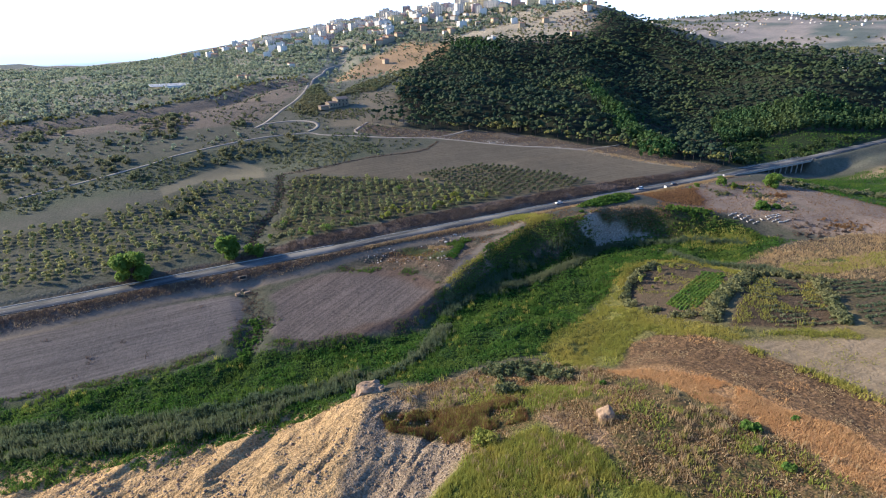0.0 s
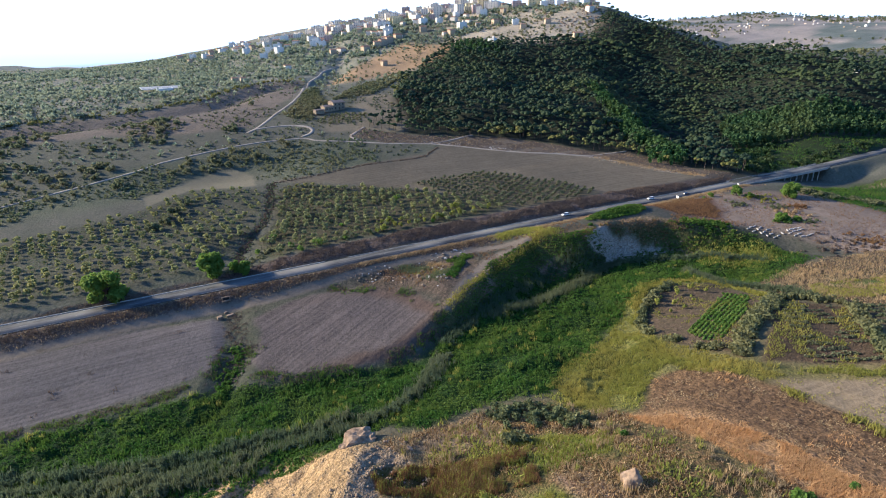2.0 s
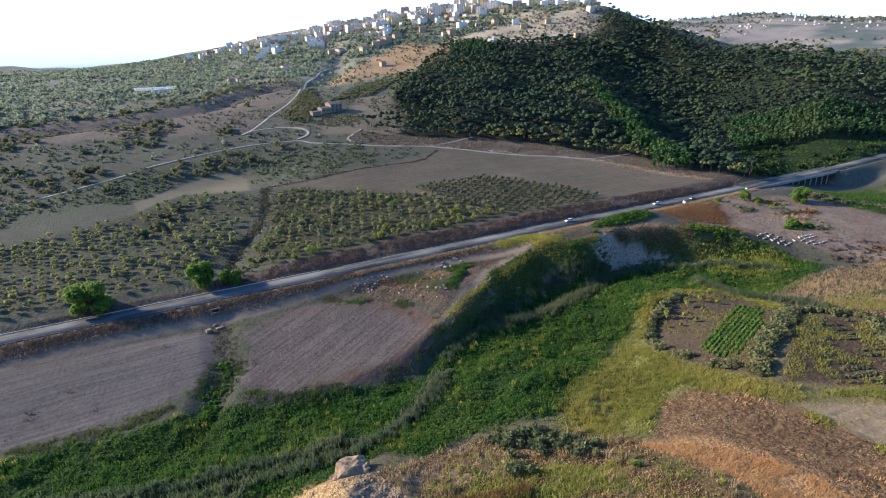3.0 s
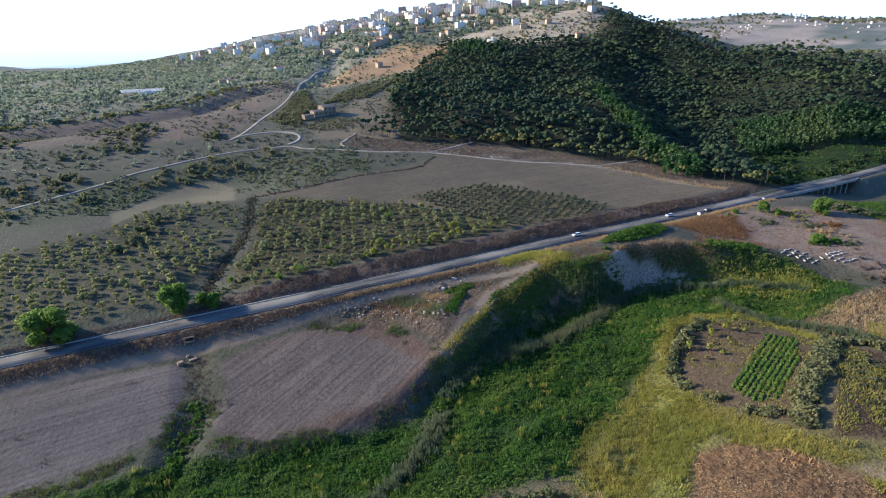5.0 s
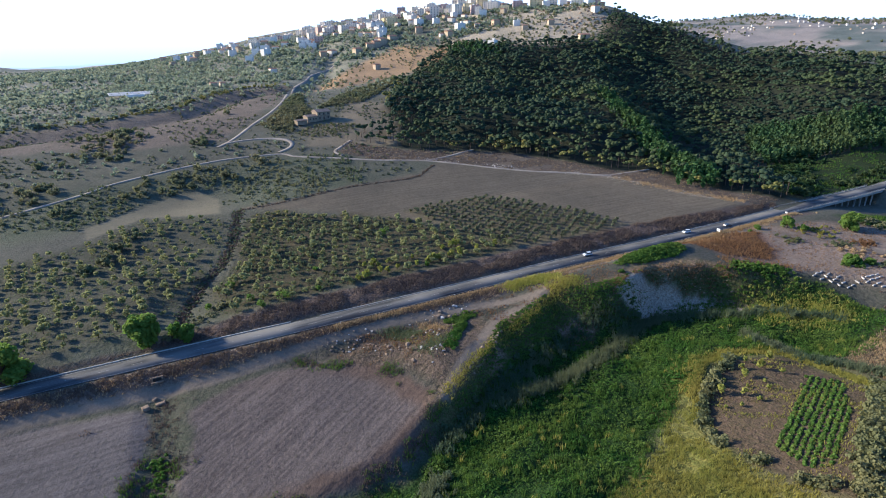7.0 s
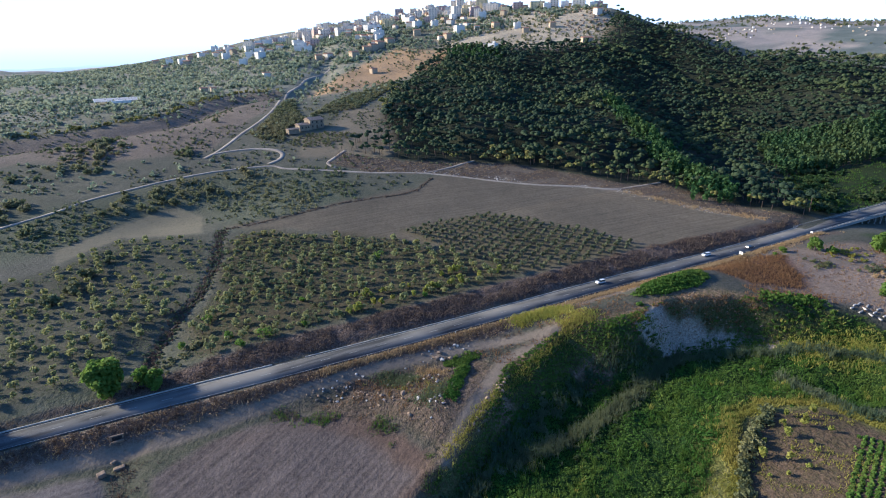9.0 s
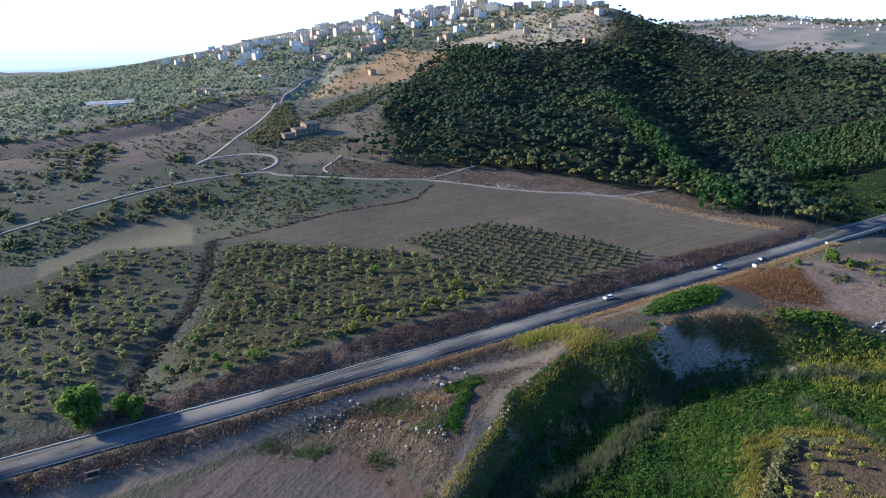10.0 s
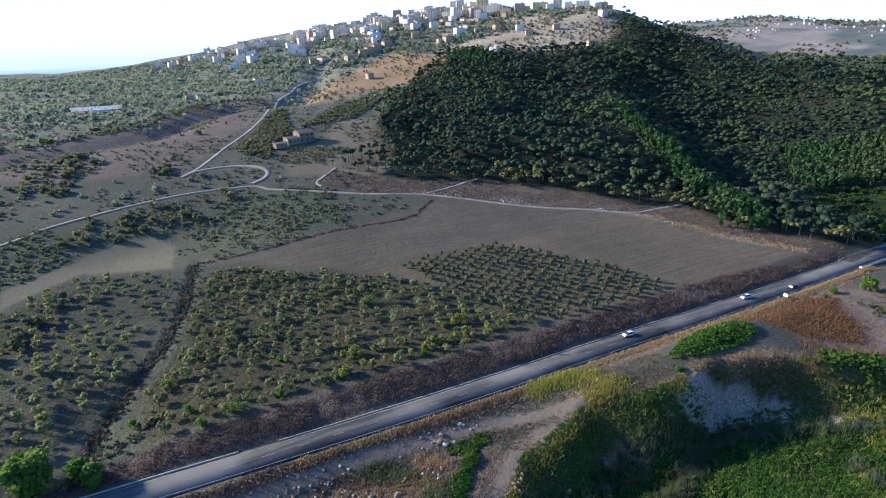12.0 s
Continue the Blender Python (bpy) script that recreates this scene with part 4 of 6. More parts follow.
def make_car(x, side, paint, label):
    """A small hatchback on the road."""
    y, z = float(road_y(x)) + side, float(road_z(x)) + 0.02
    c = thing("car", (x, y, z), label, "car", "cars on the road", turn=math.degrees(math.atan(0.057)) * 0 + (0 if side < 0 else 180))
    bm = bmesh.new()
    prof = [(-1.9, 0.35), (-1.95, 0.75), (-1.85, 0.98), (-1.0, 1.02), (0.95, 0.98), (1.7, 0.85), (1.9, 0.7), (1.92, 0.35)]
    rows = [[bm.verts.new((px, s * 0.85 * (1 if pz < 0.9 else 0.96), pz)) for px, pz in prof] for s in (-1, 1)]
    for k in range(len(prof) - 1):
        bm.faces.new((rows[0][k], rows[0][k + 1], rows[1][k + 1], rows[1][k]))
    bm.faces.new((rows[0][0], rows[1][0], rows[1][-1], rows[0][-1]))
    bm.faces.new(rows[0][::-1])
    bm.faces.new(rows[1])
    bmesh.ops.recalc_face_normals(bm, faces=bm.faces)
    bmesh.ops.bevel(bm, geom=list(bm.edges), offset=0.06, segments=2, affect="EDGES")
    part("body", bm, paint, c)
    cab = [(-1.8, 0.95), (-1.55, 1.42), (0.2, 1.46), (0.95, 0.97)]
    bm = bmesh.new()
    rows = [[bm.verts.new((px, s * (0.8 if pz < 1.2 else 0.62), pz)) for px, pz in cab] for s in (-1, 1)]
    for k in range(3):
        bm.faces.new((rows[0][k], rows[0][k + 1], rows[1][k + 1], rows[1][k]))
    bm.faces.new(rows[0][::-1])
    bm.faces.new(rows[1])
    bmesh.ops.recalc_face_normals(bm, faces=bm.faces)
    part("cabin_glass", bm, M["glass"], c, "dark tinted car windows")
    part("roof", box((1.7, 1.22, 0.05), (-0.68, 0, 1.43), 0.02), paint, c)
    for wx in (-1.2, 1.2):
        for s in (-0.78, 0.78):
            bm = bmesh.new()
            bmesh.ops.create_cone(bm, cap_ends=True, segments=14, radius1=0.31, radius2=0.31, depth=0.2, matrix=pose(wx, s, 0.31, 90, 0, 0))
            w = part("wheel", bm, M["tyre"], c, "black rubber tyre")
            bm = bmesh.new()
            bmesh.ops.create_cone(bm, cap_ends=True, segments=10, radius1=0.19, radius2=0.16, depth=0.06, matrix=pose(wx, s + (0.1 if s > 0 else -0.1), 0.31, 90, 0, 0))
            part("rim", bm, M["steel"], w)
    for s in (-0.6, 0.6):
        part("headlight", box((0.08, 0.3, 0.14), (1.88, s, 0.66), 0.02), M["white"], c, "clear glass headlight")
        part("tail_light", box((0.08, 0.25, 0.16), (-1.95, s, 0.72), 0.02), M["red"], c, "red tail light")


make_car(170.0, 1.8, M["car_white"], "small white hatchback driving on the asphalt road")
make_car(228.0, 1.8, M["car_white"], "small white hatchback driving near the road sign")
make_car(252.0, -1.8, M["car_grey"], "dark grey hatchback driving towards the bridge")


def make_post(x):
    y = float(road_y(x)) - 5.4
    p = thing("delineator_post", (x, y, float(land(x, y)) - 0.05), "white plastic roadside delineator post with black band", "road post", "posts along the road")
    part("shaft", box((0.16, 0.14, 0.85), (0, 0, 0), 0.03), M["white"], p)
    part("band", box((0.165, 0.145, 0.2), (0, 0, 0.58), 0.02), M["black"], p, "black band")
    part("cap", box((0.16, 0.14, 0.2), (0, 0, 0.85), 0.05), M["white"], p)


for x in (62, 104, 148, 172, 200, 262, 300):
    make_post(x)


def make_sign(x, w, h, up):
    y = float(road_y(x)) - 5.8
    s = thing("road_sign", (x, y, float(land(x, y)) - 0.1), "white rectangular road sign on grey steel posts", "road sign", turn=8)
    part("panel", box((0.05, w, h), (0, 0, up), 0.015), M["white"], s, "white sign panel")
    part("back_plate", box((0.03, w * 0.9, h * 0.9), (0.045, 0, up + 0.05 * h)), M["steel"], s)
    for k in (-0.35, 0.35):
        part("pole", tube([(0.09, k * w, 0), (0.09, k * w, up + h)], [0.04, 0.04], 8), M["steel"], s)
    bar = box((0.012, w * 0.7, h * 0.1), (-0.03, 0, up + 0.6 * h))
    part("letter_bar", bar, M["black"], s, "dark bar of unreadable writing")


make_sign(240.5, 1.6, 1.3, 0.9)
make_sign(291.0, 1.0, 0.8, 1.3)

def ribbon(pts, half, lift, label):
    """A track laid over the ground along a smooth line."""
    p = np.array(pts, float)
    q = np.r_[[2 * p[0] - p[1]], p, [2 * p[-1] - p[-2]]]
    out = []
    for k in range(1, len(q) - 2):
        n = max(4, int(math.dist(q[k], q[k + 1]) / 2.0))
        u = np.linspace(0, 1, n, endpoint=False)[:, None]
        out.append(0.5 * (2 * q[k] + (q[k + 1] - q[k - 1]) * u + (2 * q[k - 1] - 5 * q[k] + 4 * q[k + 1] - q[k + 2]) * u ** 2 + (3 * q[k] - q[k - 1] - 3 * q[k + 1] + q[k + 2]) * u ** 3))
    c = np.concatenate(out)
    t = np.gradient(c, axis=0)
    t /= np.linalg.norm(t, axis=1)[:, None]
    side = np.c_[-t[:, 1], t[:, 0]]
    w = half * (1 + 0.25 * vnoise(c[:, 0], c[:, 1], 8, 2, 6))[:, None]
    l, r = c + side * w, c - side * w
    z = np.maximum(land(l[:, 0], l[:, 1]), land(r[:, 0], r[:, 1])) + lift
    n = len(c)
    v = np.r_[np.c_[l, z], np.c_[r, z], np.c_[l + side * 0.6, z - 1.0], np.c_[r - side * 0.6, z - 1.0]]
    i = np.arange(n - 1)
    f = np.r_[np.c_[i + n, i + n + 1, i + 1, i], np.c_[i, i + 1, i + 2 * n + 1, i + 2 * n], np.c_[i + 3 * n, i + 3 * n + 1, i + n + 1, i + n]]
    tagged(new("gravel_track", mesh_from("gravel_track", v, f, M["gravel"])), label, "track", kind="structure")


for nm, label in (("gravel", "pale gravel farm track below the wood"), ("loop", "pale gravel hairpin bend on the slope"), ("white", "pale road climbing between dry banks"), ("spur", "short gravel track to the terraces"), ("fork", "narrow gravel track forking into the wood")):
    ribbon(TRACKS[nm][0], {"white": 1.15, "loop": 1.4}.get(nm, 0.9), 0.12, label)

# culvert under the road bank with broken concrete beside the track
cv = thing("culvert", (5.5, 230.0, float(land(5.5, 230.0)) - 0.6), "weathered concrete culvert mouth under the road bank", "culvert", turn=4)
part("headwall", box((3.4, 0.45, 1.7), (0, 0, 0), 0.06), M["rock"], cv)
# no hole is cut: a black slab stands for the shade inside
part("opening", box((2.3, 0.1, 1.15), (0, -0.25, 0.25), 0.03), M["black"], cv, "black slab standing for the dark inside the culvert")
part("sill", box((3.2, 0.6, 0.45), (0, -1.2, 0.2), 0.06), M["rock"], cv)
for x, y, w, d, h, t in ((2.5, 220.3, 1.9, 1.5, 1.3, 20), (6.2, 221.8, 2.6, 1.2, 0.8, 8), (4.6, 224.4, 1.3, 0.8, 0.6, 40)):
    bm = box((w, d, h), (0, 0, 0), 0.12)
    ob = tagged(part("concrete_block", bm, M["rock"], None), "broken weathered concrete block beside the farm track", "concrete block", "blocks at the culvert")
    ob.matrix_basis = pose(x, y, float(land(x, y)) - 0.15, 3, -4, t)

# rows of pale slabs on the bare yard
yard = random.Random(4)
for rx, ry, n, ang in ((236, 189.5, 3, 10), (237, 187, 3, 10), (238.5, 184.6, 3, 8), (240, 182.2, 3, 6), (242, 180, 3, 3), (250, 180.5, 4, -3), (249.5, 178.2, 4, 0), (250, 175.8, 3, 0), (252, 173.6, 3, -8)):
    for k in range(n):
        if yard.random() < 0.1:
            continue
        x, y = rx + 2.5 * k * math.cos(radians(ang)) + yard.uniform(-0.2, 0.2), ry + 2.5 * k * math.sin(radians(ang)) + yard.uniform(-0.25, 0.25)
        pale = rx > 245 or k == 1
        ob = tagged(part("stone_slab", box((yard.uniform(1.7, 2.4), 0.5, 0.5), (0, 0, 0), 0.06), M["slab"] if pale else M["concrete"], None),
                    "pale cut stone slab laid on the bare yard" if pale else "grey cut stone slab laid on the bare yard", "stone slab", "slabs laid out on the yard")
        ob.matrix_basis = pose(x, y, float(land(x, y)) - 0.05, 0, 0, ang + yard.choice((0, 0, 0, 60)) + yard.uniform(-8, 8))

# boulders
for x, y, sx, sy, sz in ((72.2, 80.3, 2.5, 1.9, 2.3), (29.5, 124.0, 4.6, 3.4, 2.0), (32.8, 123.4, 2.4, 1.9, 1.0), (26.6, 123.0, 2.0, 1.7, 0.9), (58, 118.5, 1.1, 0.9, 0.8), (62, 113, 0.8, 0.7, 0.6), (48, 115, 1.0, 0.8, 0.5), (40, 116, 1.2, 0.9, 0.6)):
    ob = tagged(part("boulder", stone(random.Random(int(x)), (sx, sy, sz), 3), M["boulder"], None), "weathered brown limestone boulder on the slope", "boulder", "boulders on the slope")
    ob.matrix_basis = pose(x, y, float(land(x, y)) + sz * 0.2, 0, 0, x * 7)
rr = random.Random(11)
for k in range(150):
    cx, cy = rr.choice(((63, 222.5), (68, 225.5), (68.5, 219), (74, 214), (86, 218), (91, 215.5), (84, 207), (92, 226), (101, 225), (58, 225.5), (84, 203), (80, 222)))
    x, y, s = cx + rr.gauss(0, 2.6), cy + rr.gauss(0, 1.7), rr.uniform(0.25, 0.7) * (1.9 if k % 10 == 0 else 1)
    if y > 229:
        continue
    ob = tagged(part("rock", stone(rr, (s, s * 0.85, s * 0.7), 1), M["slab"] if k % 3 == 0 else M["rock"], None), "pale limestone rock lying among weeds", "rock", "rocks by the track")
    ob.matrix_basis = pose(x, y, float(land(x, y)) + s * 0.15, 0, 0, rr.uniform(0, 360))

# clods and stones all over the bare ridge
rng = np.random.default_rng(91)
clods = []
for k in range(5):
    bm = stone(rr, (0.5, 0.42, 0.36), 1)
    me = bpy.data.meshes.new("clod")
    bm.to_mesh(me)
    bm.free()
    clods.append((np.array([v.co for v in me.vertices]), np.array([p.vertices for p in me.polygons])))
    bpy.data.meshes.remove(me)
x, y = rng.uniform(-60, 50, 9000), rng.uniform(78, 135, 9000)
ok = (inside(x, y, DIRT) > 1) & (vnoise(x, y, 6, 3, 15) + 0.35 * sstep(-2, 4, inside(x, y, FLANK)) > 0.12)
stuff("clods", clods, x[ok], y[ok], 0.25 + 1.0 * rng.uniform(0, 1, ok.sum()) ** 3, M["rock"], "earth clods and stones on the bare ridge", "stones", rng)
x, y = along(rng, [(36, 119), (48, 119), (60, 121), (66, 117)], 0.25, 2.2)
stuff("clods", clods, x, y, 0.3 + 1.3 * rng.uniform(0, 1, len(x)) ** 3, M["rock"], "pale stones on the bare earth saddle", "stones", rng)
x, y = along(rng, [(x, float(road_y(x)) - 8.0) for x in range(-130, 121, 25)], 0.16, 1.8)
ok = np.abs(y - road_y(x)) > 5.2
stuff("clods", clods, x[ok], y[ok], 0.2 + 0.8 * rng.uniform(0, 1, ok.sum()) ** 3, M["rock"], "stones on the road bank", "stones", rng)
for k in range(26):
    u = rr.uniform(0, 1)
    x, y, s = 91 + 19 * u + rr.gauss(0, 1.2), 191.5 + 18 * u + rr.gauss(0, 1.0), rr.uniform(0.4, 1.15)
    ob = tagged(part("rock", stone(rr, (s, s * 0.85, s * 0.7), 1), M["rock"], None), "pale limestone rock on the bluff rim", "rock", "rocks on the bluff rim")
    ob.matrix_basis = pose(x, y, float(land(x, y)) + s * 0.15, 0, 0, rr.uniform(0, 360))
# crags on the hilltop
x, y = jitter_in(rng, [(500, 705), (600, 775), (618, 812), (585, 930), (545, 930), (520, 800)], 8, 0.5, 0)
ok = vnoise(x, y, 25, 2, 52) > -0.1
stuff("crags", clods, x[ok], y[ok], rng.uniform(3, 8, ok.sum()), M["rock"], "pale rock outcrops on the hilltop slope", "rocks", rng)
x, y = along(rng, [(166, 210), (180, 211), (194, 207), (206, 201)], 0.12, 1.6)
stuff("clods", clods, x, y, 0.25 + 0.9 * rng.uniform(0, 1, len(x)) ** 3, M["rock"], "rubble on the bluff face", "stones", rng)
x, y = along(rng, [(152, 400), (182, 378), (214, 354), (248, 334), (259, 312), (266, 292), (274, 278), (284, 266)], 0.16, 1.8)
ok = vnoise(x, y, 9, 2, 92) > -0.1
stuff("clods", clods, x[ok], y[ok], 0.3 + 1.0 * rng.uniform(0, 1, ok.sum()) ** 3, M["slab"], "pale stones along the track below the wood", "stones", rng)


# ---- trees and plants ----
def tree_thing(name, label, category, group, trunk_bm, crown_arrays, leaf):
    t = tagged(new(name), label, category, group)
    part("trunk", trunk_bm, M["bark"], t, "rough brown bark")
    part("crown", mesh_from("crown", *crown_arrays, M[leaf]), M[leaf], t, "")
    return t


def limbs(rng, base, spread_m, top, r, count=4):
    """A tapered trunk with limbs."""
    bm = tube([(0, 0, -0.3), (0.05, 0.02, base * 0.5), (0, 0.05, base), (0, 0, top * 0.8)], [r * 1.25, r, r * 0.8, r * 0.25], 7)
    for k in range(count):
        a = 2 * math.pi * (k + rng.uniform(0, 0.6)) / count
        q = spread_m * rng.uniform(0.6, 0.9)
        b = tube([(0, 0, base * 0.8), (0.5 * q * math.cos(a), 0.5 * q * math.sin(a), base + (top - base) * 0.3), (q * math.cos(a), q * math.sin(a), base + (top - base) * rng.uniform(0.5, 0.75))], [r * 0.55, r * 0.4, r * 0.15], 5)
        me = bpy.data.meshes.new("limb")
        b.to_mesh(me)
        b.free()
        bm.from_mesh(me)
        bpy.data.meshes.remove(me)
    return bm


def stand(kinds, x, y, size, turns):
    """Copies of tree things at places; the first of each kind is moved there itself."""
    used = set()
    for k in range(len(x)):
        a = kinds[k % len(kinds)]
        s = float(size[k])
        m = pose(float(x[k]), float(y[k]), float(land(x[k], y[k])), 0, 0, float(turns[k])) @ Matrix.Diagonal((s, s, s, 1))
        if k % len(kinds) in used:
            copy_thing(a, m)
        else:
            used.add(k % len(kinds))
            late.append((a, m))


late = []
# almond orchards: the trees nearest to the road are things, the rest one mass
rng = np.random.default_rng(21)
almond_shapes = [crown(rng, 70, lobed(rng, 5, 0.9, 1.5, 2.6, 0.95), 0.34) for _ in range(4)]
almonds = [tree_thing("almond_tree", "small almond tree with yellowing green leaves on dry ground", "tree", "almond orchard", limbs(rng, 0.9, 0.9, 2.4, 0.11, 3), a, "almond") for a in almond_shapes]
ax, ay = jitter_in(rng, ORCHARD_E, 4.9, 0.12, 1.5, -14)
bx, by = jitter_in(rng, ORCHARD_W, 5.0, 0.14, 2.0, 12)
ax, ay = np.r_[ax, bx], np.r_[ay, by]
keep = (rng.uniform(0, 1, len(ax)) < 0.8 + 0.35 * vnoise(ax, ay, 18, 2, 7)) & (line_dist(ax, ay, DITCH_N)[0] > 4.5)
ax, ay = ax[keep], ay[keep]
order = np.argsort(np.hypot(ax - 60, ay - 215))
ax, ay = ax[order], ay[order]
sz = rng.uniform(0.5, 1.3, len(ax)) * (0.9 + 0.25 * vnoise(ax, ay, 30, 2, 5))
stand(almonds, ax[:290], ay[:290], sz[:290], rng.uniform(0, 360, 290))
stuff("almond_trees", almond_shapes, ax[290:], ay[290:], sz[290:], M["almond"], "far rows of small yellow-green almond trees", "orchard", rng)
# olive grid
olive_shapes = [crown(rng, 60, lobed(rng, 4, 0.6, 1.2, 1.9, 0.75), 0.26) for _ in range(3)]
olives = [tree_thing("olive_tree", "young grey-green olive tree planted in a grid", "tree", "olive grove", limbs(rng, 0.7, 0.6, 1.7, 0.09, 3), a, "olive") for a in olive_shapes]
ox, oy = jitter_in(rng, OLIVES, 4.1, 0.07, 1.0, -52)
stand(olives, ox, oy, rng.uniform(0.85, 1.45, len(ox)), rng.uniform(0, 360, len(ox)))
# big green trees at the roadside
for x, y, r, h, n in ((-37, 249.5, 7.4, 11.5, 4200), (1.5, 250, 6.0, 10.8, 3600), (10.5, 252, 2.6, 4.6, 900), (14.5, 247.5, 3.0, 5.6, 1400), (274, 229.5, 3.3, 6.2, 1200), (279, 225, 2.4, 3.6, 700), (303, 219.5, 5.4, 8.2, 2400), (261, 191, 3.6, 4.2, 1100), (268, 188, 2.4, 2.6, 600), (260, 234, 1.8, 2.4, 400), (254, 233, 1.0, 1.3, 200)):
    t = tree_thing("broadleaf_tree" if h > 2.5 else "green_bush", "lush bright green rounded tree beside the asphalt road" if h > 2.5 else "bright green rounded bush near the road", "tree" if h > 2.5 else "bush", "",
                   limbs(rng, h * 0.22, r * 0.7, h * 0.8, 0.05 * h, 5), crown(rng, n, lobed(rng, 20, r * 0.72, h * 0.18, h * 0.84, r * 0.38, 0.85), 0.2 + 0.02 * h), "lush")
    t.matrix_basis = pose(x, y, float(land(x, y)), 0, 0, x * 31)
# bright bushes at the orchard's edge
for x, y, r in ((39, 255, 1.7), (47, 256.5, 2.5), (36, 263, 1.5), (22, 266, 1.9), (0, 262, 2.4), (62, 275, 1.2), (30, 279, 1.9), (98, 298, 2.4), (103, 257, 1.2), (60, 257.5, 1.2), (72, 258.5, 1.1)):
    t = tree_thing("green_bush", "bright green rounded bush at the orchard edge", "bush", "bushes at the orchard edge", tube([(0, 0, -0.2), (0, 0, r)], [0.1, 0.04], 6), crown(rng, 260, lobed(rng, 6, r * 0.6, r * 0.5, r * 1.3, r * 0.6), 0.2), "lush")
    t.matrix_basis = pose(x, y, float(land(x, y)), 0, 0, x * 31)
# dark hedge trees in the western orchard
hx, hy = along(rng, [(-30, 312), (-21, 322), (-17, 334), (-11, 345), (-7, 354)], 2.6, 1.6)
dark_shapes = [crown(rng, 130, lobed(rng, 6, 1.2, 1.0, 3.2, 1.2), 0.36) for _ in range(2)]
darks = [tree_thing("carob_tree", "dark green dense carob tree in a hedge row", "tree", "hedge row trees", limbs(rng, 0.8, 1.0, 2.6, 0.14, 3), a, "scrub") for a in dark_shapes]
stand(darks, hx, hy, rng.uniform(0.8, 1.25, len(hx)), rng.uniform(0, 360, len(hx)))
# young citrus trees in the garden
lemon_shapes = [crown(rng, 70, lobed(rng, 4, 0.35, 0.6, 1.5, 0.42), 0.16) for _ in range(2)]
lemons = [tree_thing("citrus_tree", "young yellow-green citrus tree on dug garden soil", "tree", "citrus trees in the garden", limbs(rng, 0.5, 0.35, 1.2, 0.05, 3), a, "lemon") for a in lemon_shapes]
lx, ly = jitter_in(rng, [(146, 159), (166, 166), (180, 161), (176, 154), (164, 149), (154, 145), (144, 146)], 4.8, 0.3, 1.2, 38)
ex_, ey_ = along(rng, [(70, 258), (92, 259), (114, 261), (140, 264)], 2.3, 0.8)
fx_, fy_ = along(rng, [(76, 265), (98, 267), (124, 270)], 3.0, 1.2)
edge_kinds = [tree_thing("citrus_tree", "bright yellow-green young tree at the orchard edge", "tree", "bright trees at the orchard edge", limbs(rng, 0.5, 0.35, 1.2, 0.05, 3), a, "lemon") for a in lemon_shapes]
stand(edge_kinds, np.r_[ex_, fx_], np.r_[ey_, fy_], rng.uniform(1.5, 2.3, len(ex_) + len(fx_)), rng.uniform(0, 360, len(ex_) + len(fx_)))
stand(lemons, lx, ly, rng.uniform(1.0, 2.0, len(lx)), rng.uniform(0, 360, len(lx)))
for a, m in late:
    a.matrix_basis = m
# a bare tree by the road
bare = tagged(new("bare_tree"), "leafless dry grey tree beside the road", "tree")
part("trunk", limbs(rng, 1.0, 1.5, 3.6, 0.1, 7), M["bark"], bare, "dry grey branches")
bare.matrix_basis = pose(139, 245.5, float(land(139, 245.5)))

# the pine wood on the hill
rng = np.random.default_rng(33)


def dome(x, y, z, r, h, rings=2, sides=5):
    """A lumpy dome of foliage, open below."""
    pol = np.radians(np.linspace(4, 112, rings + 1))
    az = np.linspace(0, 2 * math.pi, sides, endpoint=False) + rng.uniform(0, 1)
    q = rng.uniform(0.8, 1.18, (rings + 1, sides))
    v = np.stack([x + r * q * np.sin(pol)[:, None] * np.cos(az), y + r * q * np.sin(pol)[:, None] * np.sin(az), z + h * q * np.cos(pol)[:, None] * np.ones(sides)], 2).reshape(-1, 3)
    f = [(k * sides + m, (k + 1) * sides + m, (k + 1) * sides + (m + 1) % sides, k * sides + (m + 1) % sides) for k in range(rings) for m in range(sides)]
    return v, np.array(f)


def pine_shape():
    """An umbrella pine's crown: lumpy domes roughened by sprays of needles."""
    lobes = lobed(rng, 4, 2.4, 4.8, 6.8, 1.45, 0.62)
    vs, fs, base = [], [], 0
    for lb in lobes:
        v, f = dome(lb[0], lb[1], lb[2], lb[3] * 1.1, lb[4] * 1.1)
        vs.append(v)
        fs.append(f + base)
        base += len(v)
    v, f = crown(rng, 18, lobes, 0.55, 0.9)
    return np.concatenate(vs + [v]), np.concatenate(fs + [f + base])


jit = jitter_in(rng, [(342, 766), (384, 767), (399, 723), (359, 665), (330, 703), (326, 747)], 5.5, 0.5, 0)
pines = [pine_shape() for _ in range(8)]
px, py = jitter_in(rng, WOOD, 6.0, 0.48, 2.0)
ok = (inside(px, py, PLANTATION) < 0) & (line_dist(px, py, STRIP_N)[0] > 7) & (vnoise(px, py, 45, 3, 14) > -0.62)
px, py = px[ok], py[ok]
ps = (0.62 + 0.85 * rng.uniform(0, 1, len(px)) ** 1.6) * (1.05 + 0.3 * vnoise(px, py, 40, 2, 71))
wood = thing("pine_wood", (0, 0, 0), "dense dark green pine wood covering the hill", "woodland", kind="stuff")
v, f = strew(pines, px, py, ps, rng, 0.0, ps * rng.uniform(0.75, 1.15, len(px)))
part("crowns", mesh_from("crowns", v, f, M["pine"]), M["pine"], wood)
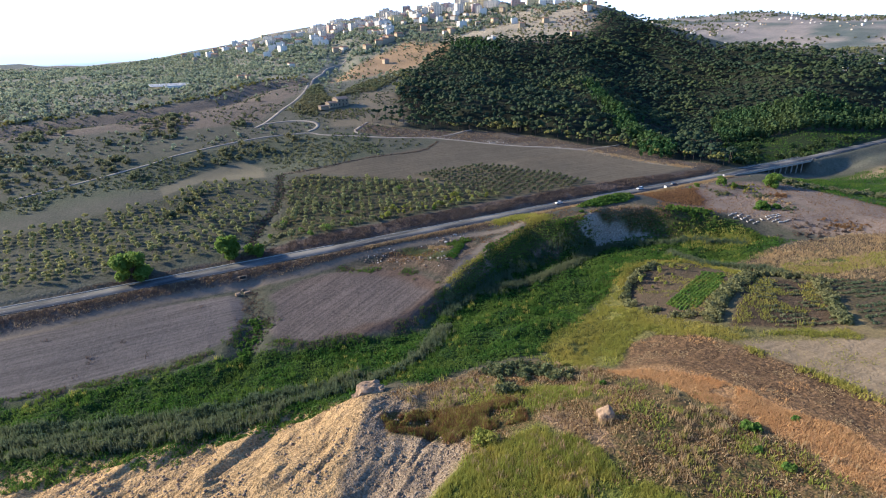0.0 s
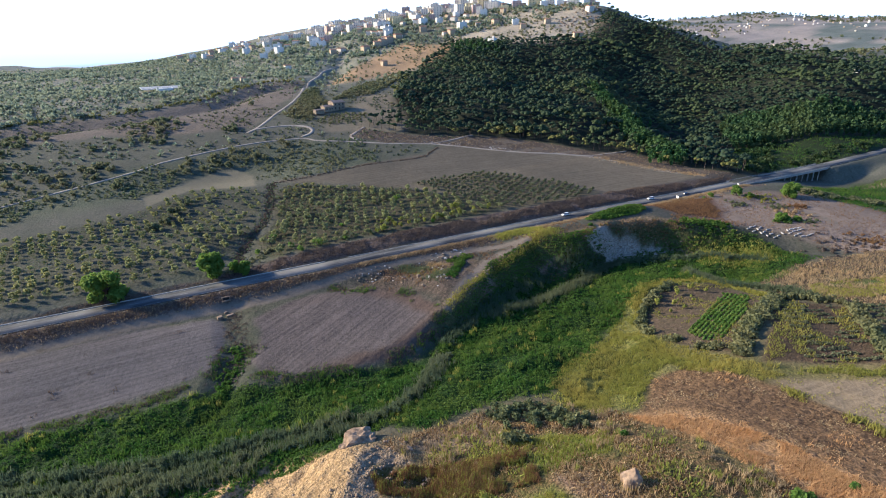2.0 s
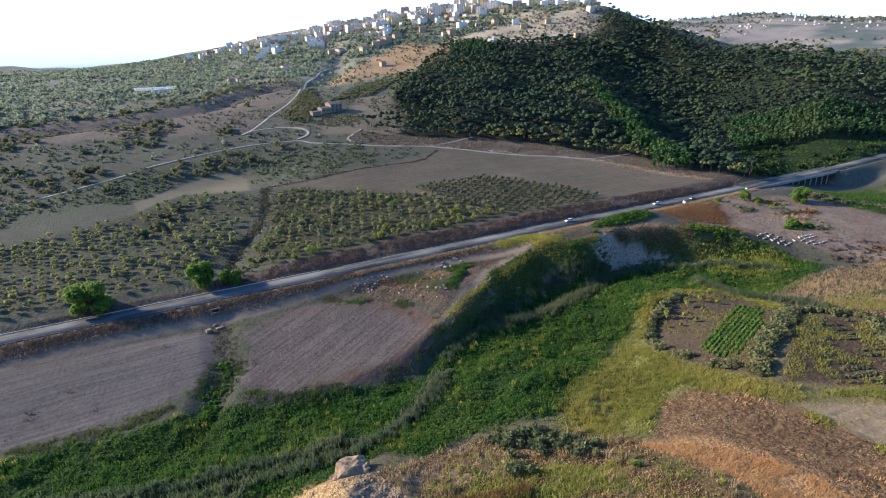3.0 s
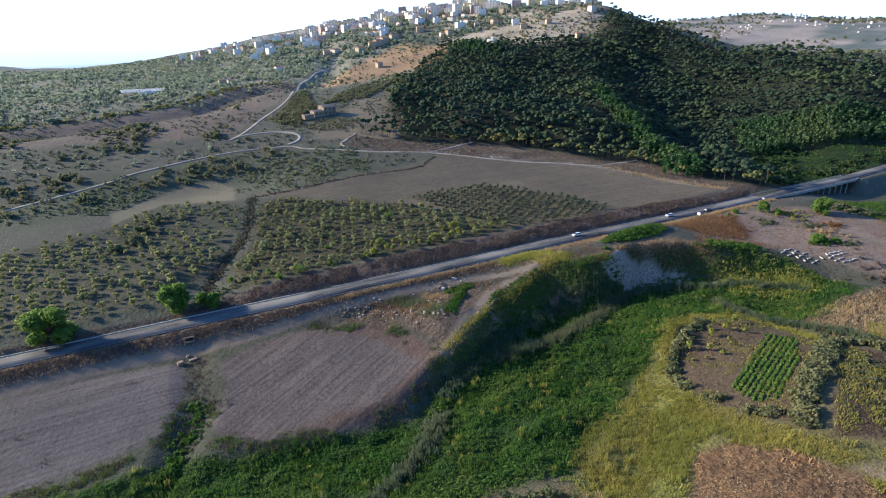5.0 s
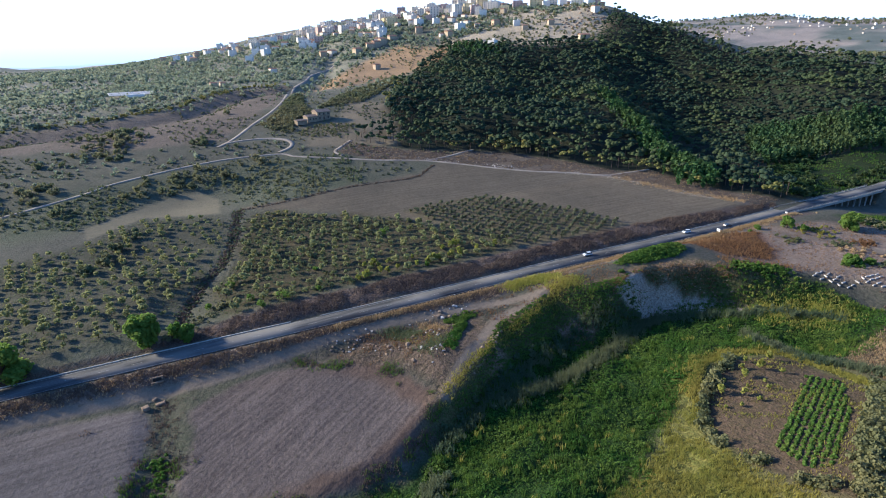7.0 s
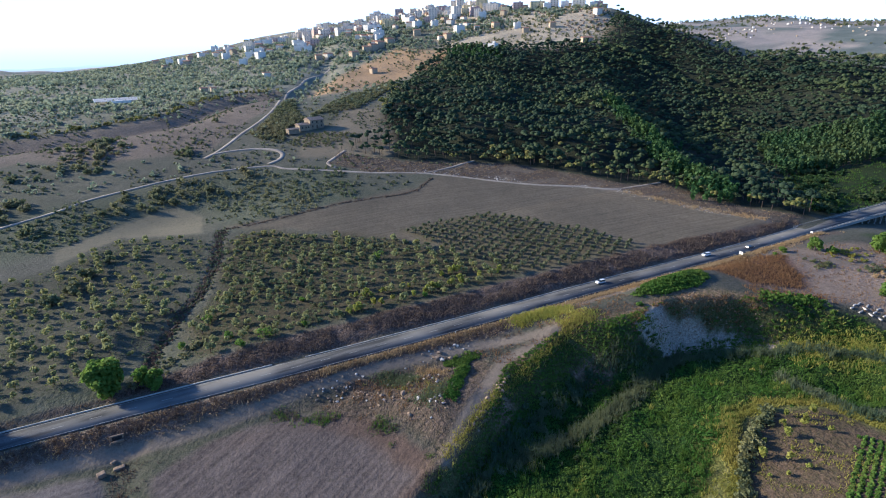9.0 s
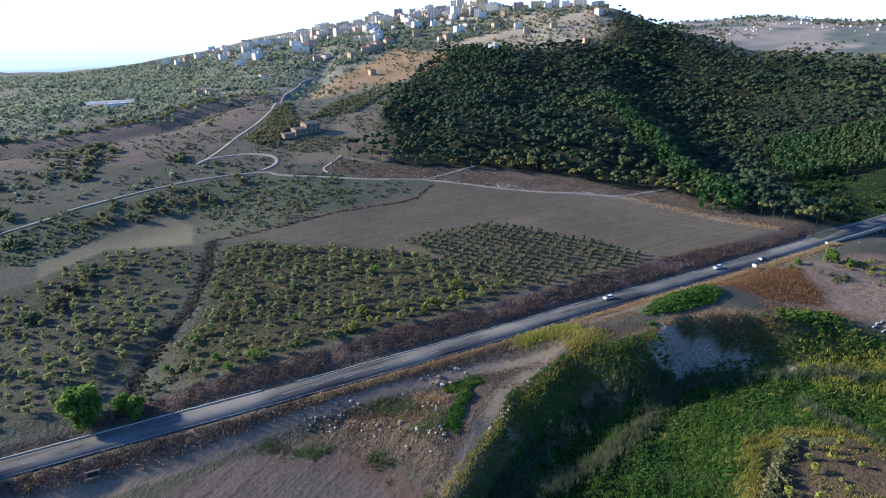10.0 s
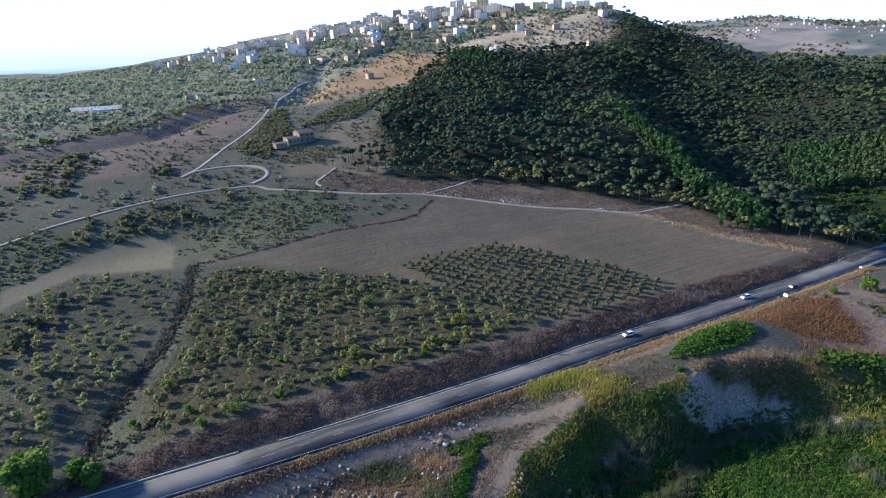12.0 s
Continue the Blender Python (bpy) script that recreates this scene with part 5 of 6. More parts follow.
stem = (np.array([(0.2, 0, -1), (0, 0.2, -1), (-0.2, 0, -1), (0, -0.2, -1), (0.1, 0, 6.5), (0, 0.1, 6.5), (-0.1, 0, 6.5), (0, -0.1, 6.5)]), np.array([(0, 1, 5, 4), (1, 2, 6, 5), (2, 3, 7, 6), (3, 0, 4, 7)]))
edge_trees = inside(px, py, WOOD) < 28
v, f = strew([stem], px[edge_trees], py[edge_trees], ps[edge_trees], rng)
part("trunks", mesh_from("trunks", v, f, M["bark"]), M["bark"], wood)
# plantation of slender light green trees
plant_shapes = [crown(rng, 46, lobed(rng, 5, 0.9, 3, 9.5, 1.5, 1.4), 0.75, 0.4) for _ in range(4)]
qx, qy = jitter_in(rng, PLANTATION, 4.6, 0.3, 0.5, 20)
stuff("tree_plantation", plant_shapes, qx, qy, rng.uniform(0.8, 1.2, len(qx)), M["poplar"], "plantation of slender light green trees on the valley side", "woodland", rng)
# green slope strip within the wood
gx, gy = along(rng, STRIP_N, 0.7, 5)
fx, fy = along(rng, STRIP_N[:4], 0.7, 7)
gx, gy = np.r_[gx, fx + 5], np.r_[gy, fy + 2]
gx, gy = np.r_[gx, jit[0]], np.r_[gy, jit[1]]
stuff("young_pines", plant_shapes, gx, gy, rng.uniform(0.6, 1.0, len(gx)), M["young"], "strip of brighter young trees running up the wooded hill", "woodland", rng)
# crowns along the wood's lower edge, sunlight put into their yellow-green
yx, yy = along(rng, [(176, 410), (214, 392), (244, 364), (262, 338), (282, 330), (288, 304), (293, 286), (310, 262), (326, 260)], 4.2, 2.6)
zx, zy = along(rng, [(174, 516), (182, 548), (204, 592), (226, 632)], 3.0, 3.0)
cx_, cy_ = rng.normal(224, 12, 26), rng.normal(406, 6, 26)
yx, yy = np.r_[yx, zx + 3, cx_], np.r_[yy, zy, cy_]
stuff("broadleaf_trees", pines, yx, yy, rng.uniform(0.7, 1.05, len(yx)), M["sunlit"], "yellow-green trees along the foot of the wood, sunlight put into the leaves", "woodland", rng)

# scrub and groves on the slopes and the plateau
bush_shapes = [crown(rng, 15, lobed(rng, 4, 0.9, 0.5, 1.5, 0.85), 0.5) for _ in range(6)]
sx, sy = rng.uniform(-560, 330, 10000), 440 + 1000 * rng.uniform(0, 1, 10000) ** 1.3
den = 0.55 + 0.9 * vnoise(sx, sy, 70, 3, 61) - 0.75 * sstep(-10, 10, inside(sx, sy, SPUR)) - 0.8 * sstep(-5, 5, inside(sx, sy, TAN_SLOPE)) - 1.0 * sstep(-4, 2, inside(sx, sy, TERRACES)) + 0.25 * sstep(560, 700, sy)
for pts, half in TRACKS.values():
    den = den - 2.0 * (line_dist(sx, sy, pts)[0] < half + 2.5)
ok = (rng.uniform(0, 1, len(sx)) < den) & (inside(sx, sy, WOOD) < 0) & (np.hypot(sx - 116, sy - 513) > 14)
sx, sy = sx[ok], sy[ok]
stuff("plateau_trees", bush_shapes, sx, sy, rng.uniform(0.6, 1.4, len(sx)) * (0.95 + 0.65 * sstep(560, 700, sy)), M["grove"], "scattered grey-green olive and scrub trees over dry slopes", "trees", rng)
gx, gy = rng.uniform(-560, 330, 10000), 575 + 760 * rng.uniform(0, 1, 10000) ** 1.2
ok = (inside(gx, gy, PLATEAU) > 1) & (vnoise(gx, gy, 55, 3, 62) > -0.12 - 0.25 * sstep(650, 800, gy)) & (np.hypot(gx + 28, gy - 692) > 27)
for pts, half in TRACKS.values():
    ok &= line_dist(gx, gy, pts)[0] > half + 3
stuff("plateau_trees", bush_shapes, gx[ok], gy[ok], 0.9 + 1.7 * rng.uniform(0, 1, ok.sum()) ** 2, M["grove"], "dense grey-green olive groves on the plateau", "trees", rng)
# brow trees use the leaf colour that carries sunlight
gx, gy = along(rng, BROW[1:], 2.6, 2.6)
stuff("brow_trees", bush_shapes, gx + 1, gy + 5, rng.uniform(0.8, 1.7, len(gx)), M["sunlit"], "yellow-green trees along the brow of the bank, sunlight put into the leaves", "trees", rng)
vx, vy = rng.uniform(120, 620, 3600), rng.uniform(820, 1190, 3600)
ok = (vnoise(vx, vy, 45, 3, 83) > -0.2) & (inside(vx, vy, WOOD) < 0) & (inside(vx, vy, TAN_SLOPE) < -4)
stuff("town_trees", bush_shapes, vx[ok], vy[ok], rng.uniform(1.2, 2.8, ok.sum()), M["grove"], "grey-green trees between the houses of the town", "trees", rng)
vx, vy = jitter_in(rng, TAN_SLOPE, 9, 0.5, 2)
ok = vnoise(vx, vy, 30, 3, 84) > -0.05
stuff("slope_bushes", bush_shapes, vx[ok], vy[ok], rng.uniform(0.6, 1.5, ok.sum()), M["scrub"], "scattered dark bushes on the tan slope", "bushes", rng)
tx, ty = jitter_in(rng, HILLTOP, 9, 0.5, 0)
ok = vnoise(tx, ty, 40, 3, 3) > -0.15
stuff("hilltop_scrub", bush_shapes, tx[ok], ty[ok], rng.uniform(0.9, 2.0, ok.sum()), M["scrub"], "scattered dark scrub on the dry hilltop slope", "scrub", rng)
fx, fy = rng.uniform(1000, 2600, 4200), rng.uniform(700, 2100, 4200)
ok = vnoise(fx, fy, 150, 4, 88) > 0.04
stuff("far_trees", bush_shapes, fx[ok], fy[ok], rng.uniform(1.8, 4.5, ok.sum()), M["scrub"], "dark tree clumps on far dry hills", "trees", rng)
mx_, my_ = rng.uniform(-260, 180, 6500), rng.uniform(375, 680, 6500)
ok = (vnoise(mx_, my_, 25, 3, 91) > -0.15) & (inside(mx_, my_, TIP) < -1) & (inside(mx_, my_, TAN) < -1) & (inside(mx_, my_, WOOD) < 0) & (inside(mx_, my_, ORCHARD_W) < 0)
for pts, half in TRACKS.values():
    ok &= line_dist(mx_, my_, pts)[0] > half + 1
stuff("low_scrub", [crown(rng, 12, [(0, 0, 0.3, 0.8, 0.5)], 0.4)], mx_[ok], my_[ok], rng.uniform(0.5, 1.2, ok.sum()), M["olive"], "low grey-green scrub on dry stony slopes", "scrub", rng)
ux, uy = jitter_in(rng, SCRUB_N, 3.2, 0.5, 0)
ok = vnoise(ux, uy, 16, 3, 9) > -0.1
stuff("slope_scrub", bush_shapes, ux[ok], uy[ok], rng.uniform(0.4, 0.95, ok.sum()), M["scrub"], "grey-green scrub between field and gravel track", "scrub", rng)
wx, wy = rng.uniform(-260, 60, 1200), rng.uniform(385, 560, 1200)
ok = (vnoise(wx, wy, 30, 3, 19) > 0.1) & (inside(wx, wy, TIP) < -2)
for pts, half in TRACKS.values():
    ok &= line_dist(wx, wy, pts)[0] > half + 2
valley_shapes = [crown(rng, 60, lobed(rng, 6, 0.9, 0.5, 1.5, 0.8), 0.32) for _ in range(3)]
stuff("valley_scrub", valley_shapes, wx[ok], wy[ok], rng.uniform(0.8, 2.1, ok.sum()), M["scrub"], "clumps of dark bushes on the dry western slope", "scrub", rng)
dx, dy = along(rng, DITCH_N, 0.22, 1.3)
stuff("ditch_scrub", bush_shapes, dx, dy, rng.uniform(0.2, 0.5, len(dx)), M["dark_weeds"], "dark dry scrub filling the orchard ditch", "scrub", rng)
dx, dy = along(rng, DITCH_N, 0.35, 1.8)
stuff("ditch_scrub", bush_shapes, dx, dy, rng.uniform(0.25, 0.5, len(dx)), M["reed"], "grey-green weeds along the orchard ditch", "scrub", rng)
ex, ey = along(rng, [(28, 268), (18, 256), (10, 249)], 0.6, 1.8)
stuff("ditch_bushes", bush_shapes, ex, ey, rng.uniform(0.5, 0.9, len(ex)), M["scrub"], "dark green bushes at the ditch mouth", "bushes", rng)
ex, ey = jitter_in(rng, ORCHARD_E, 3.4, 0.5, 1.0)
ok = vnoise(ex, ey, 22, 3, 33) + 0.5 * sstep(275, 320, ey) > 0.25
stuff("orchard_scrub", bush_shapes, ex[ok], ey[ok], rng.uniform(0.3, 0.9, ok.sum()), M["scrub"], "dark shrubs growing wild between the almond trees", "scrub", rng)

# thicket round the farmhouse and under the tan slope
for poly, step, lo_, hi_ in (([(70, 508), (84, 532), (99, 576), (110, 614), (120, 612), (113, 560), (112, 525), (98, 512), (92, 494), (88, 474), (76, 486)], 2.8, 0.6, 1.4), ([(88, 472), (104, 490), (132, 488), (140, 478), (122, 462), (100, 460)], 2.8, 0.4, 0.9), ([(118, 535), (150, 590), (200, 640), (238, 690), (222, 640), (190, 590), (160, 552)], 3.4, 0.7, 1.6)):
    x, y = jitter_in(rng, poly, step, 0.5, 0.0)
    stuff("thicket", valley_shapes, x, y, rng.uniform(lo_, hi_, len(x)), M["scrub"], "dark green thicket on the slope near the farmhouse", "bushes", rng)
# reeds, grass and weeds in the gully
rng = np.random.default_rng(55)
RIM = [(100, 224), (150, 229), (166, 228), (166, 217), (150, 216), (112, 213)]
fine_bush = [crown(rng, 64, lobed(rng, 6, 0.9, 0.5, 1.5, 0.7), 0.25) for _ in range(4)]
tiny_bush = [crown(rng, 18, lobed(rng, 4, 0.9, 0.5, 1.4, 0.7), 0.42) for _ in range(4)]
mats = [crown(rng, 22, lobed(rng, 4, 0.75, 0.05, 0.45, 0.5, 0.6), 0.19, 0.9) for _ in range(5)]
reeds = [tuft(rng, 12, 2.2, 0.5, 0.2, 0.10) for _ in range(5)]
low = [tuft(rng, 8, 0.75, 0.42, 0.35, 0.11) for _ in range(5)]
fine = [tuft(rng, 20, 0.7, 0.4, 0.32, 0.055) for _ in range(5)]
for pts, step, width in (([(-120, 156), (-63, 151), (-35, 141), (-14, 135), (6, 132)], 0.2, 1.2), ([(-120, 162), (-63, 158), (-35, 147), (-14, 140), (12, 137), (31, 135), (46, 140)], 0.16, 1.3), ([(-120, 168), (-64, 164), (-14, 146), (19, 142), (32, 141)], 0.2, 1.2),
                         ([(46, 140), (58, 150), (69, 163)], 0.14, 1.6), ([(72, 170), (84, 180), (98, 188), (118, 198), (140, 205), (160, 204), (180, 199), (205, 188), (225, 172)], 0.22, 1.6), ([(188, 180), (187, 168), (187, 159), (190, 150), (193, 142), (194, 128)], 0.18, 1.5)):
    x, y = along(rng, pts, step, width)
    stuff("reed_bed", reeds, x, y, rng.uniform(0.7, 1.15, len(x)), M["reed"], "band of grey-green reeds along the gully bed", "reeds", rng)
    s = slice(None, None, 3)
    stuff("reed_bed", fine_bush, x[s], y[s], rng.uniform(0.5, 1.0, len(x[s])), M["reed"], "grey-green shrubs among the reeds", "bushes", rng)
x, y = jitter_in(rng, GREEN, 1.3, 0.5, -5.0)
ok = (y > 100) & (inside(x, y, GREEN) > 0.5 + 6.0 * vnoise(x, y, 12, 3, 29)) & (vnoise(x, y, 12, 3, 4) > -0.55)
x, y = x[ok], y[ok]
h = rng.uniform(0.68, 1.15, len(x)) * (0.95 + 0.75 * vnoise(x, y, 7, 3, 4))
stuff("meadow_grass", mats, x, y, h, M["grass"], "lush green tall grass filling the gully", "grass", rng, 0.05, h * 0.7)
x, y = jitter_in(rng, GREEN, 1.9, 0.5, 0.3)
ok = (y > 100) & (vnoise(x, y, 9, 3, 34) > -0.1)
stuff("meadow_grass", low, x[ok], y[ok], rng.uniform(0.8, 1.5, ok.sum()), M["grass"], "brighter tall grass in the gully", "grass", rng)
for poly, step, mat, label, tall in ((YELLOW, 0.9, "pale_grass", "yellowing green grass around the garden plots", 0.9), (GRASS_S, 0.75, "spring", "tall pale green grass on the slope", 1.4),
                                     (LIGHT_G, 0.8, "spring", "light green low grass strip", 0.9), (RUST, 0.5, "rust", "patch of rusty green weeds", 1.7), (RUST, 0.65, "spring", "patch of rusty green weeds", 1.6),
                                     (ORANGE, 0.62, "gold", "orange-brown dry grass margin of the stubble field", 0.75), (BRUSH_E, 1.3, "dry", "dry pale brush on the slope", 0.8), (BRUSH_E, 1.5, "dark_weeds", "dark dry weeds on the slope", 0.9), (STRIP_E, 0.9, "spring", "strip of fresh green grass", 1.0), (WOOD_EDGE, 1.7, "dark_weeds", "dark dry weeds below the wood", 0.9), (WOOD_EDGE, 3.6, "dry", "pale dry grass below the wood", 0.7), (PARKING, 2.6, "rust", "reddish weeds scattered on the bare yard", 0.6),
                                     (MEADOW, 2.6, "grass", "green meadow grass below the wood", 1.3), (STREAM_E, 1.6, "grass", "green stream-side grass below the bridge", 1.3), (RED, 1.0, "rust", "red-brown dry weeds on the roadside bank", 0.9), (CUT, 0.8, "dark_weeds", "dark dry weeds on the road cutting", 0.8),
                                     (ORCHARD_E, 1.7, "reed", "dull green weeds between the almond trees", 0.6), (ORCHARD_W, 2.2, "reed", "dull green weeds between the almond trees", 0.6), (RIM, 1.5, "rust", "reddish weeds on the bluff top", 0.6), (RIM, 1.9, "dark_weeds", "dark dry weeds on the bluff top", 0.6), (BANK_S, 1.2, "dry", "pale straw on a bare bank", 0.5),
                                     (SHOULDER, 1.3, "dry", "straw-coloured dry grass along the road verge", 0.6)):
    x, y = jitter_in(rng, poly, step, 0.5, -3.0)
    rag = 7.0 if poly is YELLOW else 3.2
    ok = (inside(x, y, poly) > 0.3 + rag * vnoise(x, y, 11, 3, 29)) & (vnoise(x, y, 7, 3, 23) > -0.25) & (np.abs(y - road_y(x)) > 5.6) & (line_dist(x, y, TRACKS["farm"][0])[0] > 2.0)
    x, y = x[ok], y[ok]
    blades = fine if poly in (GRASS_S, LIGHT_G, RUST, YELLOW, ORANGE, STRIP_E) else low
    lift = 1 + 0.45 * vnoise(x, y, 4, 2, 87)
    stuff("grass_patch", blades, x, y, rng.uniform(0.7, 1.3, len(x)), M[mat], label, "grass", rng, 0.0, rng.uniform(0.75, 1.25, len(x)) * tall * lift)
# silvery hedges round the garden plots
for pts, n, w in (([(168, 167), (158, 163), (146, 157), (137, 149), (132, 140)], 0.5, 0.6), ([(133, 131), (134, 129)], 0.3, 0.8), ([(134, 122), (135, 117)], 0.35, 0.8), ([(182, 134), (163, 125), (149, 118), (136, 110)], 0.17, 1.0), ([(184, 136), (190, 128), (196, 119)], 0.4, 1.0),
                  ([(195, 117), (180, 102), (164, 87)], 0.4, 1.0), ([(66, 122), (76, 114), (84, 108)], 0.35, 3.0), ([(60, 110), (64, 107)], 0.4, 1.2)):
    x, y = along(rng, pts, n, w)
    stuff("hedge", fine_bush, x, y, rng.uniform(0.6, 1.4, len(x)), M["silver"], "silvery green shrub hedge bordering the garden plot", "hedge", rng)
# green crop rows in the garden
ROW_N = (0.417, -0.909)
x, y = jitter_in(rng, [(176, 150), (180, 142), (164, 130), (142, 120), (138, 123), (141, 133), (154, 139)], 0.42, 0.45, 0.2)
ok = (np.mod(x * ROW_N[0] + y * ROW_N[1], 1.5) < 0.6) & (vnoise(x, y, 4, 2, 12) > -0.5)
x, y = x[ok], y[ok]
stuff("crop_rows", [crown(rng, 14, [(0, 0, 0.35, 0.5, 0.35)], 0.22)], x, y, rng.uniform(0.5, 0.95, len(x)), M["lush"], "green vegetable rows on dug garden soil", "crops", rng)
x, y = jitter_in(rng, GARDEN_A, 1.3, 0.5, 0.6)
ok = vnoise(x, y, 7, 3, 17) > 0.1
stuff("garden_weeds", low, x[ok], y[ok], rng.uniform(0.5, 1.0, ok.sum()), M["pale_grass"], "thin yellow-green weeds between the garden rows", "weeds", rng)
x, y = jitter_in(rng, GARDEN_B, 0.8, 0.4, 0.8)
ok = (np.mod(x * 0.388 + y * 0.922 + 0.6 * vnoise(x, y, 9, 2, 3), 3.4) < 1.5) & (vnoise(x, y, 5, 3, 18) > -0.12) & (inside(x, y, [(178, 132), (193, 117), (163, 87), (146, 97)]) > 0)
stuff("crop_rows", tiny_bush, x[ok], y[ok], rng.uniform(0.25, 0.5, ok.sum()), M["olive"], "sparse grey-green vegetable rows on brown soil", "crops", rng)
x, y = jitter_in(rng, GARDEN_B, 1.1, 0.5, 0.6)
ok = vnoise(x, y, 9, 3, 20) > -0.05
stuff("garden_weeds", low, x[ok], y[ok], rng.uniform(0.6, 1.2, ok.sum()), M["pale_grass"], "yellow-green weeds between the vegetable rows", "weeds", rng)
x, y = jitter_in(rng, GARDEN_C, 0.9, 0.4, 0.8)
ok = (np.mod(x * 0.388 + y * 0.922, 4.2) < 2.0) & (vnoise(x, y, 5, 3, 19) > -0.2)
stuff("crop_rows", tiny_bush, x[ok], y[ok], rng.uniform(0.25, 0.5, ok.sum()), M["reed"], "dull green vegetable rows on brown soil", "crops", rng)
x, y = along(rng, [(131, 92), (130, 80), (130, 68), (129, 56)], 0.12, 0.8)
ok = vnoise(x, y, 5, 2, 31) > -0.1
stuff("grass_patch", low, x[ok], y[ok], rng.uniform(0.7, 1.4, ok.sum()), M["pale_grass"], "pale grass verge between two bare fields", "grass", rng)
# ragged weeds along the ploughed fields' lower edges
for pts in ([(-140, 187), (-68, 182), (-38, 178), (-17, 178), (-2, 183), (3, 199)], [(10, 195), (12, 177), (20, 170), (41, 167), (60, 170), (72, 178), (76, 186), (70, 206), (45, 223)]):
    for mat, step, label in (("grass", 0.14, "green weeds along the field edge"), ("dark_weeds", 0.16, "dark dry weeds along the field edge")):
        x, y = along(rng, pts, step, 1.5)
        ok = vnoise(x, y, 6, 2, 37) > -0.1
        stuff("verge_plants", low, x[ok], y[ok], rng.uniform(0.45, 1.0, ok.sum()), M[mat], label, "weeds", rng)
# rough dry growth on the southern slope
for poly, step, mat, label, tall, thr in ((SLOPE_S, 1.0, "dry", "dry straw tufts on the slope", 0.55, 0.1), (SLOPE_S, 1.2, "rust", "reddish dry weeds on the slope", 0.6, 0.2), (HAY, 0.9, "dry", "straw stubble on the brown field", 0.22, 0.3), (FALLOW, 1.6, "pale_grass", "thin weeds on the fallow plot", 0.4, 0.15), (DIRT_S, 1.4, "dry", "straw tufts on bare earth", 0.5, 0.15)):
    x, y = jitter_in(rng, poly, step, 0.5, -1.0)
    ok = vnoise(x, y, 5, 3, 47) > thr - 0.1
    stuff("dry_growth", low, x[ok], y[ok], rng.uniform(0.7, 1.3, ok.sum()), M[mat], label, "weeds", rng, 0.0, rng.uniform(0.7, 1.3, ok.sum()) * tall)
# tussocks that stand out of the grass
for poly, step, mat, label, thr in ((GRASS_S, 1.5, "spring", "tall grass tussocks on the slope", 0.05), (YELLOW, 1.6, "pale_grass", "tall grass tussocks round the garden", 0.1), (SLOPE_S, 1.7, "dry", "dry grass tussocks on the slope", 0.15), (SLOPE_S, 2.2, "spring", "green weeds on the dry slope", 0.3), (BRUSH_E, 2.0, "dry", "dry grass tussocks on the brush slope", 0.1), (GREEN, 2.0, "grass", "tall green tussocks in the gully", 0.05), (GREEN, 3.4, "spring", "pale green tussocks in the gully", 0.3), (HAY, 2.2, "gold", "pale straw heaps on the stubble field", 0.3)):
    x, y = jitter_in(rng, poly, step, 0.5, 0.0)
    ok = vnoise(x, y, 6, 3, 58) > thr
    sz = rng.uniform(0.8, 1.5, ok.sum())
    stuff("tussocks", fine, x[ok], y[ok], sz, M[mat], label, "grass", rng, 0.0, sz * rng.uniform(0.9, 1.9, ok.sum()) * (0.35 if poly is HAY else 1))
# clumps of weeds on the ploughed field
x, y = jitter_in(rng, FIELD_W, 9, 0.5, 2)
ok = vnoise(x, y, 20, 2, 90) > 0.1
stuff("field_weeds", low, x[ok], y[ok], rng.uniform(0.9, 1.6, ok.sum()), M["dark_weeds"], "dark weed clumps on the ploughed field", "weeds", rng)
# loose weeds on the southern slope
x, y = rng.uniform(40, 112, 3600), rng.uniform(30, 125, 3600)
ok = (vnoise(x, y, 10, 3, 71) > 0.05) & (inside(x, y, HAY) < -1) & (inside(x, y, DIRT) < -1)
stuff("weeds", low, x[ok], y[ok], rng.uniform(0.6, 1.5, ok.sum()), M["spring"], "loose green weeds on the dry slope", "weeds", rng)
for x, y, r in ((97, 64, 2.0), (92, 52, 1.3), (108, 62, 1.0), (92, 58, 1.0), (84, 96, 1.0), (47, 90, 3.4), (166, 216.5, 1.2)):
    t = tree_thing("green_bush", "dense green rounded bush on the dry slope", "bush", "", tube([(0, 0, -0.2), (0, 0, r * 0.6)], [0.08, 0.03], 6), crown(rng, int(420 * max(1, r / 1.4)), lobed(rng, 9, r * 0.7, r * 0.2, r * 0.7, r * 0.5), 0.2), "spring" if x == 47 else "lush")
    t.matrix_basis = pose(x, y, float(land(x, y)), 0, 0, x * 31)
x, y = jitter_in(rng, [(168, 222), (178, 227), (190, 230), (202, 227), (203, 222), (194, 218), (178, 218)], 0.7, 0.5, 0)
stuff("verge_bushes", mats, x, y, rng.uniform(0.8, 1.7, len(x)), M["grass"], "lush green bramble strip beside the road", "bushes", rng)
x, y = jitter_in(rng, [(74, 182), (91, 190), (110, 212), (134, 218), (150, 214), (175, 215), (206, 206), (206, 196), (175, 205), (150, 203), (134, 207), (116, 200), (100, 188), (84, 178)], 0.8, 0.5, 0.2)
ok = (vnoise(x, y, 8, 2, 3) > -0.35) & (inside(x, y, LOAM) < -0.5) & (inside(x, y, CLAY) < -0.5)
stuff("bluff_scrub", mats, x[ok], y[ok], rng.uniform(0.4, 0.9, ok.sum()), M["grass"], "dark green scrub on the shaded bluff", "scrub", rng)

